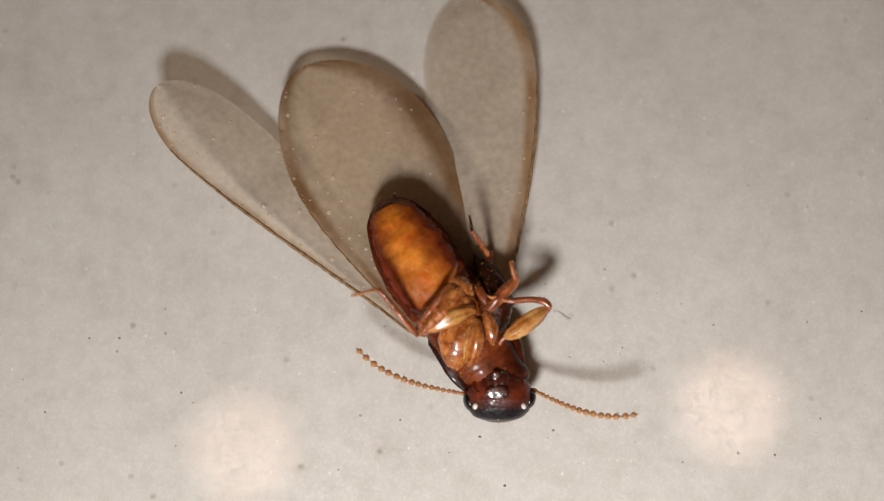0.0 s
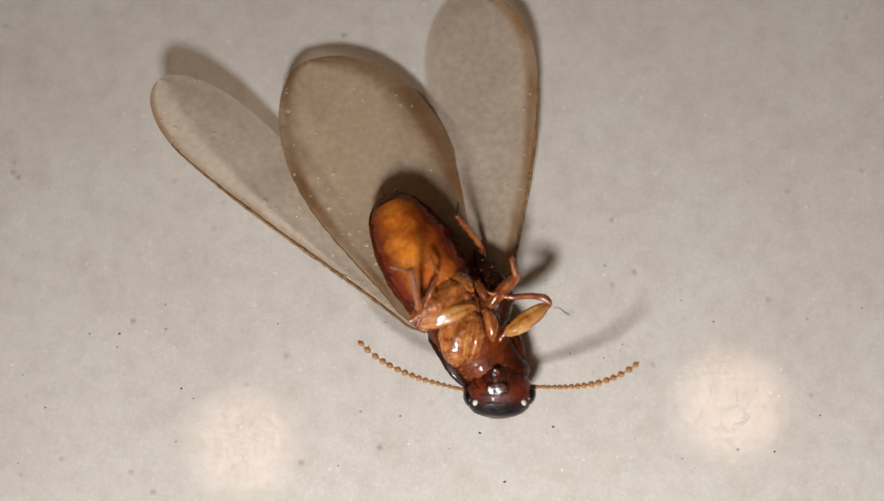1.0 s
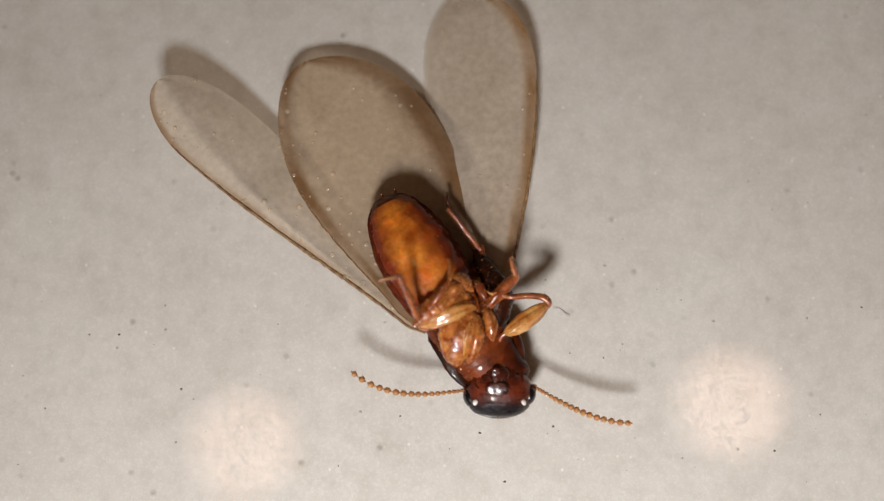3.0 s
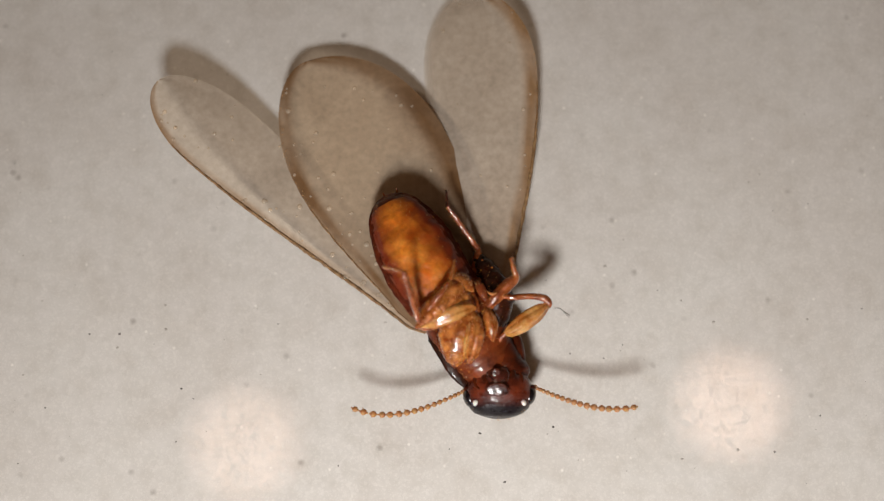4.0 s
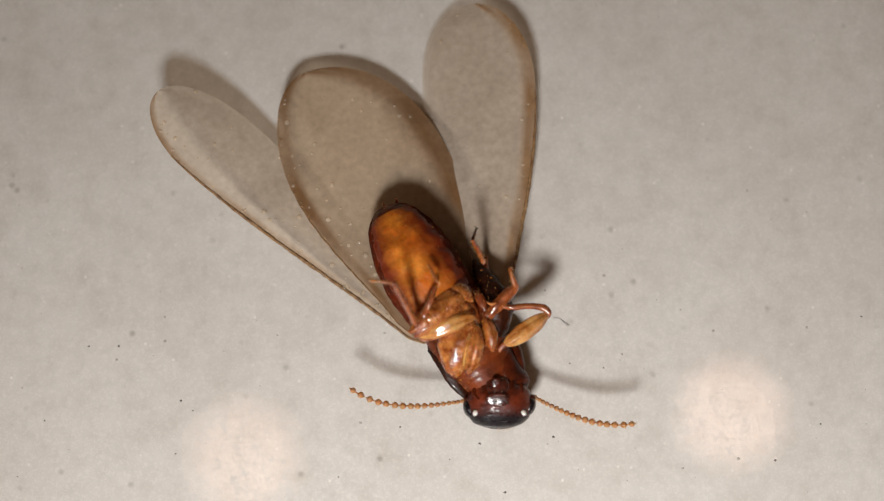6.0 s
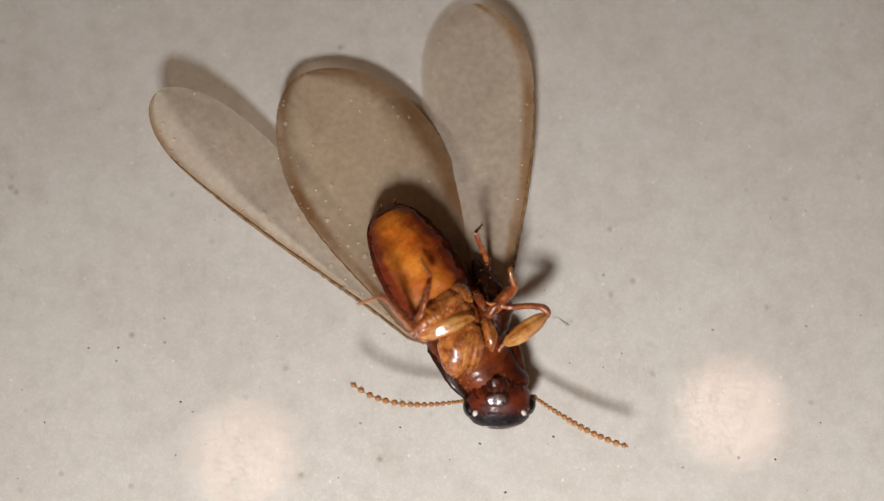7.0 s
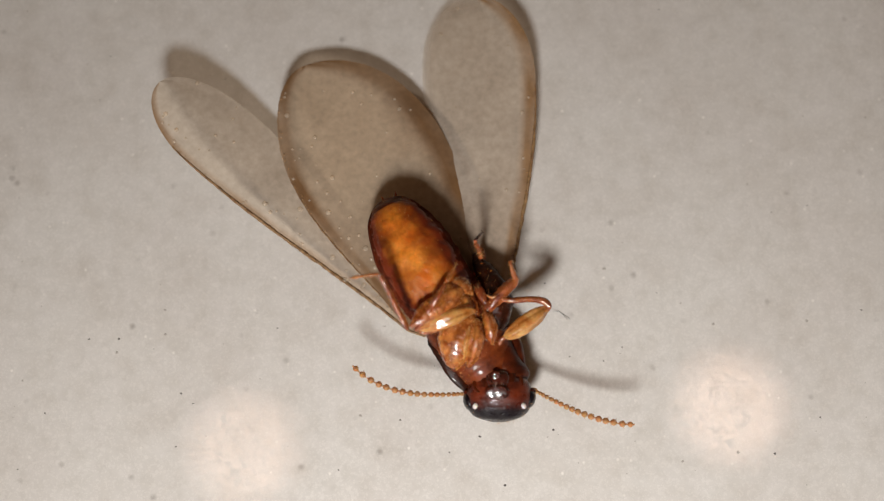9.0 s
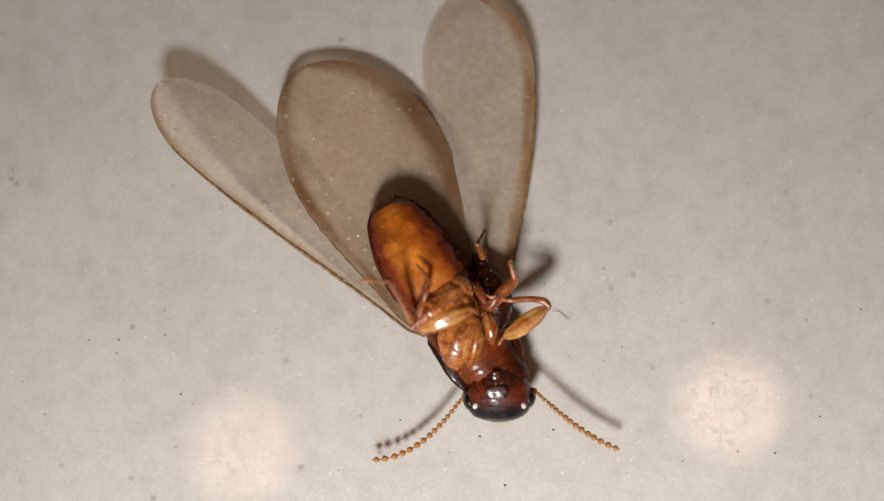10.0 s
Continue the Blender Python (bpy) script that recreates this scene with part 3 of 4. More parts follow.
part("trochanter", loft([(0.907, -4.076, 1.850, 0.080, 0.080), (1.053, -3.677, 2.080, 0.220, 0.240), (1.164, -3.123, 2.220, 0.250, 0.280), (1.166, -2.558, 2.220, 0.140, 0.140)], 8, 22, 0.06, ridges=4, lumps=0.14, hairs=10), M_COXA, fore_b)
part("trochanter", loft([(0.303, -3.888, 1.850, 0.060, 0.060), (0.245, -3.558, 2.020, 0.160, 0.160), (0.301, -3.188, 2.120, 0.170, 0.180), (0.414, -2.851, 2.150, 0.070, 0.070)], 8, 22, 0.08, ridges=3, lumps=0.16, hairs=14), M_FLESH, fore_b)
part("coxal_ridge", loft([(0.716, -4.008, 2.000, 0.030, 0.040), (0.750, -3.645, 2.200, 0.080, 0.100), (0.823, -3.206, 2.400, 0.090, 0.130), (0.936, -2.758, 2.400, 0.040, 0.060)], 8, 16, 0.1, lumps=0.2, hairs=8), M_FEMUR, fore_b)

# middle leg of the other side: its shin and foot flex
mid_b = coxa([(1.098, -2.218, 2.050, 0.100, 0.100), (0.792, -1.991, 2.250, 0.300, 0.220), (0.489, -1.850, 2.350, 0.340, 0.240), (0.226, -1.807, 2.300, 0.120, 0.100)], "amber middle leg, foot flexing over the belly")
part("femur", loft([(0.791, -1.396, 2.350, 0.080, 0.080), (0.450, -1.645, 2.550, 0.360, 0.220), (-0.037, -2.099, 2.580, 0.420, 0.240), (-0.523, -2.583, 2.550, 0.260, 0.180), (-0.784, -2.860, 2.500, 0.060, 0.060)], 8, 22, 0.04, ridges=4, lumps=0.1, hairs=40), M_COXA, mid_b)
MID_TIBIA = limb("tibia", 1.85, (0.05, 0.12, 0.11, 0.10, 0.09, 0.06), M_LEG, mid_b, "", 22, 3, 0.05)
MID_TARSUS = limb("tarsus", 0.75, (0.05, 0.06, 0.05, 0.06, 0.04, 0.02), M_TARSUS, mid_b, "", 9, 4, 0.03)

# hind legs: both swing
hind_b = coxa([(1.023, -1.672, 2.100, 0.100, 0.100), (0.791, -1.471, 2.350, 0.260, 0.200), (0.526, -1.369, 2.450, 0.260, 0.200), (0.339, -1.401, 2.400, 0.100, 0.100)], "long amber hind leg kicking in the air")
HIND_B_FEMUR = limb("femur", 1.85, (0.07, 0.24, 0.31, 0.30, 0.20, 0.07), M_COXA, hind_b, "honey-coloured thigh", 8, 6, 0.03, 0.8)
HIND_B_TIBIA = limb("tibia", 2.15, (0.05, 0.12, 0.10, 0.10, 0.09, 0.09, 0.07), M_LEG, hind_b, "", 42, 7, 0.03)
HIND_B_TARSUS = limb("tarsus", 1.1, (0.05, 0.055, 0.05, 0.05, 0.045, 0.05, 0.015), M_TARSUS, hind_b, "", 14, 8, 0.05)
hind_a = coxa([(1.000, -1.777, 1.450, 0.100, 0.100), (1.232, -1.525, 1.450, 0.300, 0.240), (1.506, -1.281, 1.350, 0.260, 0.220), (1.706, -1.108, 1.200, 0.100, 0.100)], "dark hind leg reaching back beside the abdomen", M_LEG)
HIND_A_FEMUR = limb("femur", 1.7, (0.07, 0.20, 0.22, 0.20, 0.14, 0.06), M_LEG, hind_a, "", 8, 9, 0.03)
HIND_A_TIBIA = limb("tibia", 1.9, (0.05, 0.10, 0.085, 0.08, 0.08, 0.08, 0.06), M_LEG, hind_a, "", 34, 10, 0.03)
HIND_A_TARSUS = limb("tarsus", 0.72, (0.05, 0.05, 0.045, 0.045, 0.04, 0.012), M_MOUTH, hind_a, "", 9, 11, 0.04)


def chest_glints():
    """Bristles, and tiny glossy beads added for glints, on the chest, the hips and the still thighs."""
    verts, faces = [], []
    for ob in termite.children_recursive:
        if ob.name.split(".")[0] in ("thorax", "sternal_plate", "leg", "femur", "trochanter", "pronotum", "head") and ob not in (HIND_A_FEMUR, HIND_B_FEMUR):
            k = len(verts)
            verts += [v.co / MM for v in ob.data.vertices]
            faces += [[k + i for i in f.vertices] for f in ob.data.polygons]
    skin = BVHTree.FromPolygons(verts, faces)
    rng = random.Random(12)
    bristles, grains = bmesh.new(), bmesh.new()
    spread = (((-0.159, -2.922, 0.000), 0.30), ((0.316, -3.615, 0.000), 0.34), ((0.612, -3.910, 0.000), 0.3), ((0.518, -1.328, 0.000), 0.3), ((0.917, -1.228, 0.000), 0.3), ((1.314, -1.528, 0.000), 0.3), ((0.616, -2.087, 0.000), 0.35), ((-0.635, -2.565, 0.000), 0.2), ((1.549, -2.326, 0.000), 0.3))
    for i in range(520):
        c, w = rng.choice(spread)
        x, y = c[0] + rng.gauss(0, w), c[1] + rng.gauss(0, w)
        at, nor, _, _ = skin.ray_cast(Vector((x, y, 9)), Vector((0, 0, -1)))
        if at is None or at.z < 1.3 or nor.z < 0.3:
            continue
        if i % 4:
            lean = Vector((rng.uniform(-0.6, 0.6), rng.uniform(-0.2, 0.9), 0))
            hair(bristles, at - nor * 0.02, at + (nor + lean).normalized() * rng.uniform(0.05, 0.16), 0.009)
        else:
            # a made-up glossy bead for a glint
            r = rng.uniform(0.012, 0.030)
            m4 = Matrix.Translation(at) @ Matrix.Rotation(rng.uniform(0, 3), 4, "Z") @ Matrix.Diagonal((r * rng.uniform(0.8, 2.0), r, r * 0.7, 1))
            bmesh.ops.create_icosphere(grains, subdivisions=2, radius=1, matrix=m4)
    tagged(part("bristles", bristles, M_HAIR, THORAX, "short golden bristles"), kind="stuff")
    tagged(part("grains", grains, M_GLINT_BEAD, THORAX, "tiny glossy beads added to catch glints"), kind="stuff")


chest_glints()


# ---- wings ----
def wing(base, tip, lead, trail, z_lead, z_trail, label, seed, side, rim, front_form, back_form, drops, reach_to=0.96, sheer=0.0, hem=0.0, stem_brown_shade=1.0, skin=M_WING, raised=False, frail=0.0, cord=1.0):
    """One wing from its root to its tip. lead, trail: the widths before and behind the middle line; side: 1 where the front edge lies clockwise of it.
    front_form, back_form: where that half is widest, how it swells, its width at the root and how it rounds off."""
    base, tip = Vector(base), Vector(tip)
    run = Vector((tip.x - base.x, tip.y - base.y, 0))
    length = run.length
    along = run.normalized()
    front = Vector((along.y, -along.x, 0)) * side
    n, m = 60, 32

    def width(s, u):
        full_at, power, stem, fall = front_form if u > 0 else back_form
        full = stem + (1 - stem) * math.sin(math.pi / 2 * min(s / full_at, 1)) ** power
        full *= min(1, s / 0.09) ** 0.6
        return (lead if u > 0 else trail) * full * (max(0.0, 1 - max(0.0, (s - full_at) / (1 - full_at)) ** fall)) ** 0.5

    def spot_on(s, u):
        w = width(s, u)
        f = 0.5 + 0.5 * u * w / (lead if u > 0 else trail)
        rise = s ** 1.9 if raised else 1 - (1 - s) ** 1.5
        z = base.z * (1 - s) ** 1.5 + (z_lead * f + z_trail * (1 - f)) * rise
        z += 0.07 * (1 - u * u) * math.sin(s * 3) + 0.05 * s * noise.noise(Vector((s * 5 + seed, u * 1.6, seed)))
        q = base + along * (s * length) + front * (u * w)
        q += front * (0.018 * u * noise.noise(Vector((s * 30, seed, u))))
        return Vector((q.x, q.y, max(z, 0.03)))

    bm = bmesh.new()
    dense = bm.verts.layers.float.new("band")
    faint = bm.verts.layers.float.new("thin")
    grid = []
    for i in range(n + 1):
        row = []
        for j in range(m + 1):
            s, u = 1 - (1 - i / n) ** 1.6, 2 * j / m - 1
            v = bm.verts.new(spot_on(s, u))
            reach = 1 - (1 - u) * width(s, u) / rim if u > 0 else (1 - (1 + u) * width(s, u) / hem if hem else 0)
            v[dense] = min(1, max(0, reach * 1.8)) * (0.85 + 0.4 * noise.noise(Vector((s * 6, u * 3, seed))))
            # brown wing root, with the shade of the body put into its colour
            v[dense] = max(v[dense], stem_brown_shade * max(0, 1 - s / 0.6), 0.12 * max(0, (abs(u) - 0.9) / 0.1))
            v[faint] = max(sheer * min(1, max(0, (0.5 - u) / 0.8)), frail * min(1, max(0, (-u - 0.75) / 0.25, (s - 0.93) / 0.07 if u < 0.3 else 0)))
            row.append(v)
        grid.append(row)
    for a, b in zip(grid, grid[1:]):
        for j in range(m):
            bm.faces.new((a[j], a[j + 1], b[j + 1], b[j]))
    bmesh.ops.remove_doubles(bm, verts=bm.verts[:], dist=0.004)
    film = part("wing", bm, skin, termite, label)
    lift = Vector((0, 0, 0.012))

    rows = []
    for i in range(41):
        s = 0.05 + (reach_to - 0.05) * i / 40
        r = cord * (0.040 + 0.026 * math.sin(i / 40 * 3) - 0.02 * (i / 40))
        rows.append((*(spot_on(s, 0.985) + lift), r, r * 0.6))
    part("costal_vein", loft(rows, 3, 10, 0.5, seed, lumps=0.25), M_VEIN, film, "jagged golden brown front vein")
    rng = random.Random(seed)
    dots = bmesh.new()
    for _ in range(drops):
        s, u = rng.uniform(0.15, 0.97), rng.choice((rng.uniform(-0.9, 0.95), rng.uniform(0.3, 0.95)))
        r = rng.uniform(0.03, 0.065) * rng.choice((1, 1, 1.6))
        m4 = Matrix.Translation(spot_on(s, u) + lift * 0.5) @ Matrix.Diagonal((r, r, r * 0.45, 1))
        bmesh.ops.create_icosphere(dots, subdivisions=2, radius=1, matrix=m4)
    tagged(part("wing_papillae", dots, M_DROP, film, "tiny round glassy bumps"), kind="stuff")
    sparks = bmesh.new()
    for _ in range(45):
        p = spot_on(rng.uniform(0.30, 0.92), rng.uniform(0.93, 1.0)) + lift * 3
        hair(sparks, p, p + Vector((rng.uniform(-0.1, 0.1), rng.uniform(-0.1, 0.1), rng.uniform(0.02, 0.08))), 0.012)
    tagged(part("bristles", sparks, M_HAIR, film, "tiny golden bristles along the front vein"), kind="stuff")
    return film


WING_ROOT = (0.254, -3.005, 0.300)
RAISED_WING = wing(WING_ROOT, (-9.866, 5.731, 2.200), 1.425, 1.381, 2.1, 1.35, "smoky translucent fore wing spread flat, front edge lifted", 1, -1, 0.36,
                   (0.818, 2.000, 0.500, 1.956), (0.767, 1.998, 0.11, 2.194), 46, 0.86, stem_brown_shade=0.3, raised=True)
wing((-0.705, -2.919, 0.500), (-4.842, 6.701, 0.550), 2.064, 3.614, 0.95, 0.55, "smoky translucent hind wing lying low over the tile", 2, -1, 0.70,
     (0.668, 1.504, 0.165, 1.811), (0.494, 0.405, 0.50, 2.29), 46, 0.6, hem=1.3, skin=M_HIND_WING, cord=0.4)
wing((1.154, -2.074, 0.500), (-2.150, 5.600, 0.350), 1.9, 2.0, 0.34, 0.2, "smoky translucent hind wing under the abdomen", 3, 1, 1.1,
     (0.60, 0.75, 0.3, 2.3), (0.66, 1.25, 0.11, 2.3), 8, 0.6, 1.0, skin=M_HIND_WING)
wing((1.980, -2.374, 0.550), (1.194, 9.269, 0.900), 1.978, 2.043, 1.0, 0.3, "smoky translucent fore wing with a thick golden front edge", 4, 1, 0.70,
     (0.744, 1.340, 0.153, 1.926), (0.733, 1.349, 0.11, 2.570), 16, 0.7, stem_brown_shade=0.75, frail=0.7)


# ---- small marks and dust on the tile ----
def speck(place, size, material, seed):
    rng = random.Random(seed)
    bm = bmesh.new()
    k = 8
    low = [bm.verts.new((math.cos(i * 6.283 / k) * size * rng.uniform(0.6, 1.25), math.sin(i * 6.283 / k) * size * rng.uniform(0.5, 1.1), -0.004)) for i in range(k)]
    top = [bm.verts.new((v.co.x * 0.7, v.co.y * 0.7, 0.006)) for v in low]
    bm.faces.new(top)
    for i in range(k):
        bm.faces.new((low[i], low[(i + 1) % k], top[(i + 1) % k], top[i]))
    ob = link("speck", bm, material, floor)
    ob.location = Vector(place) * MM
    return ob


DARK = [(-9.240, -6.702, 0.000), (13.174, -5.809, 0.000), (1.313, -6.411, 0.000), (0.254, -6.953, 0.000), (14.807, -2.067, 0.000), (2.163, -8.088, -0.000), (4.488, -3.654, 0.000), (6.334, -3.338, 0.000), (-9.099, -4.873, 0.000),
        (-3.592, -7.531, 0.000), (-1.453, -5.829, 0.000), (11.537, -7.049, 0.000), (3.669, -1.067, 0.000), (-12.386, -2.962, 0.000), (-11.336, -2.962, 0.000), (-8.675, -5.224, 0.000), (-13.835, -5.537, 0.000), (3.863, -6.198, 0.000), (5.672, -3.812, 0.000)]
SOFT = [(-14.858, -0.182, 0.000), (10.972, 2.464, 0.000), (-2.004, -2.565, 0.000), (5.772, -0.565, 0.000), (6.431, 0.384, 0.000), (15.325, 4.885, 0.000), (-11.397, -3.437, -0.000), (-2.829, -5.673, 0.000), (-6.352, -4.382, 0.000),
        (-14.655, -4.402, 0.000), (-9.743, -1.948, -0.000), (-9.716, -2.803, 0.000), (-14.105, -1.788, 0.000), (8.435, -1.788, 0.000), (12.863, -2.446, 0.000), (9.565, -2.545, -0.000), (4.727, -7.338, 0.000), (3.664, -6.450, 0.000), (8.323, -7.300, 0.000), (10.268, -6.991, 0.000), (6.697, -6.605, 0.000)]
for i, place in enumerate(DARK):
    speck(place, 0.038 + 0.01 * (i % 3), M_SPECK, i)
for i, place in enumerate(SOFT):
    speck(place, 0.032 + 0.013 * (i % 4), M_SPECK_SOFT, 50 + i)


strew = random.Random(31)
for i in range(90):
    speck((strew.uniform(-17, 17), strew.uniform(-11, 12), 0), strew.uniform(0.014, 0.034), strew.choice((M_SPECK, M_SPECK_SOFT, M_SPECK_SOFT)), 100 + i)


def lint(rows, label):
    bm = loft([(*r, 0.006, 0.006) for r in rows], 6, 6)
    tagged(link("lint", bm, M_LINT), label, "lint")


lint([(3.931, -2.072, 0.050), (4.130, -2.071, 0.040), (4.269, -2.170, 0.030), (4.408, -2.248, 0.020), (4.526, -2.328, 0.020)], "short curled dark grey fibre lying on the tile")
lint([(4.172, -2.089, 0.020), (4.286, -2.191, 0.050), (4.364, -2.291, 0.050), (4.446, -2.368, 0.020)], "tiny dark grey fibre lying on the tile")


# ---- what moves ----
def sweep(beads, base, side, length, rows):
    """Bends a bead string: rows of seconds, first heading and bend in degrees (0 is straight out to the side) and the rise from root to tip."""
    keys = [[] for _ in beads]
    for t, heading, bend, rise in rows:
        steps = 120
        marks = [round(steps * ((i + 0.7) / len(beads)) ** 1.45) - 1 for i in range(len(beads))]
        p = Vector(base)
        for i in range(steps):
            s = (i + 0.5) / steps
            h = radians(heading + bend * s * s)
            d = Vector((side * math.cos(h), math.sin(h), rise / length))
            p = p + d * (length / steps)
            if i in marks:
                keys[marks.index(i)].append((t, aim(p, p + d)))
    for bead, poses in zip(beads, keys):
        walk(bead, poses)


def motions():
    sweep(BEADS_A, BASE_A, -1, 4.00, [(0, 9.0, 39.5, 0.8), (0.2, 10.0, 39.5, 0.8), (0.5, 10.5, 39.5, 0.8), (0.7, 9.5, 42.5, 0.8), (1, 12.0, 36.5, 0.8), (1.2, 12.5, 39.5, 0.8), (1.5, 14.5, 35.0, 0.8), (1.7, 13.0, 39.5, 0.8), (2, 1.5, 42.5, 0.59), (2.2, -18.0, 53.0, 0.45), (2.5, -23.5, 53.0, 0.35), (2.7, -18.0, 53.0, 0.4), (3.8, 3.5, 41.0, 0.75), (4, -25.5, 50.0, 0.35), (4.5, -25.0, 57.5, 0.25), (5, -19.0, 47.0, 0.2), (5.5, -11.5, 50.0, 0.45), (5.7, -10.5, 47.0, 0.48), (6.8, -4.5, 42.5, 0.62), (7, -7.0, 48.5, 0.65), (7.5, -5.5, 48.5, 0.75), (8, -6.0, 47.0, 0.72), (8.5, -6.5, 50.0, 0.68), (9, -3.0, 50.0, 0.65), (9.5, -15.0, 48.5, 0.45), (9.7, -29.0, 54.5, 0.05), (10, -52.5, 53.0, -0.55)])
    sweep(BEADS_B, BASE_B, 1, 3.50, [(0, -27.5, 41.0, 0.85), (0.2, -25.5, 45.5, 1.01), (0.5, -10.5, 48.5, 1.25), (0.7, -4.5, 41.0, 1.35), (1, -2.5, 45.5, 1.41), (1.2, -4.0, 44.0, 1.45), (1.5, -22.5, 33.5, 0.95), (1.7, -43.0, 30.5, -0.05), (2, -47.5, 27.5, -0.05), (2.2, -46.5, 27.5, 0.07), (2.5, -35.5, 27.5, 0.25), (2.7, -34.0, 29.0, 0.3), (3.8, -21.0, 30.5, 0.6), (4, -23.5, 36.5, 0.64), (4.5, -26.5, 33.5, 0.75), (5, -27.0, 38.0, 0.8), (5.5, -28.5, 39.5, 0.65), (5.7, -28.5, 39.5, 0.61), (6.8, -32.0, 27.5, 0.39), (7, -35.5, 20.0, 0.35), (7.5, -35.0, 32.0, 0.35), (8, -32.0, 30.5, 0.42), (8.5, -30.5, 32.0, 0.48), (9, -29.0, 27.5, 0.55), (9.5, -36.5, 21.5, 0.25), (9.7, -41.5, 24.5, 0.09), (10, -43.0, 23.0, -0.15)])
    walk(HIND_B_FEMUR, [(0, aim((0.374, -1.618, 2.650), (-0.787, -3.131, 2.800))),
        (0.2, aim((0.374, -1.618, 2.650), (-0.836, -3.012, 2.800))),
        (0.5, aim((0.374, -1.618, 2.650), (-1.042, -2.853, 2.800))),
        (0.7, aim((0.374, -1.618, 2.650), (-1.349, -2.582, 2.800))),
        (1, aim((0.374, -1.618, 2.650), (-0.738, -2.501, 2.800))),
        (1.2, aim((0.374, -1.618, 2.650), (-0.794, -2.616, 2.800))),
        (1.5, aim((0.374, -1.618, 2.650), (-0.829, -2.696, 2.800))),
        (2, aim((0.374, -1.618, 2.650), (-0.753, -2.654, 2.800))),
        (2.5, aim((0.374, -1.618, 2.650), (-0.811, -2.700, 2.800))),
        (2.7, aim((0.374, -1.618, 2.650), (-0.780, -2.729, 2.800))),
        (3.8, aim((0.374, -1.618, 2.650), (-0.731, -2.757, 2.800))),
        (4, aim((0.374, -1.618, 2.650), (-0.737, -2.841, 2.800))),
        (4.2, aim((0.374, -1.618, 2.650), (-0.881, -2.228, 2.800))),
        (4.3, aim((0.374, -1.618, 2.650), (-1.048, -1.406, 2.800))),
        (4.5, aim((0.374, -1.618, 2.650), (-1.359, -0.538, 2.800))),
        (4.7, aim((0.374, -1.618, 2.650), (-1.456, -0.762, 2.800))),
        (5, aim((0.374, -1.618, 2.650), (-1.650, -1.624, 2.800))),
        (5.2, aim((0.374, -1.618, 2.650), (-1.035, -2.267, 2.800))),
        (5.5, aim((0.374, -1.618, 2.650), (-0.759, -2.729, 2.800))),
        (5.7, aim((0.374, -1.618, 2.650), (-0.750, -2.612, 2.800))),
        (6.8, aim((0.374, -1.618, 2.650), (-0.904, -2.608, 2.800))),
        (7, aim((0.374, -1.618, 2.650), (-0.925, -2.697, 2.800))),
        (7.2, aim((0.374, -1.618, 2.650), (-0.891, -2.802, 2.800))),
        (7.5, aim((0.374, -1.618, 2.650), (-1.516, -2.203, 2.800))),
        (7.7, aim((0.374, -1.618, 2.650), (-1.562, -2.007, 2.800))),
        (8, aim((0.374, -1.618, 2.650), (-1.568, -2.082, 2.800))),
        (8.2, aim((0.374, -1.618, 2.650), (-1.382, -2.505, 2.800))),
        (8.5, aim((0.374, -1.618, 2.650), (-1.464, -2.445, 2.800))),
        (8.7, aim((0.374, -1.618, 2.650), (-1.527, -2.165, 2.800))),
        (9, aim((0.374, -1.618, 2.650), (-1.116, -2.890, 2.800))),
        (9.2, aim((0.374, -1.618, 2.650), (-0.765, -2.776, 2.800))),
        (9.5, aim((0.374, -1.618, 2.650), (-0.698, -2.798, 2.800))),
        (9.7, aim((0.374, -1.618, 2.650), (-0.698, -2.708, 2.800))),
        (10, aim((0.374, -1.618, 2.650), (-0.901, -2.748, 2.800)))])
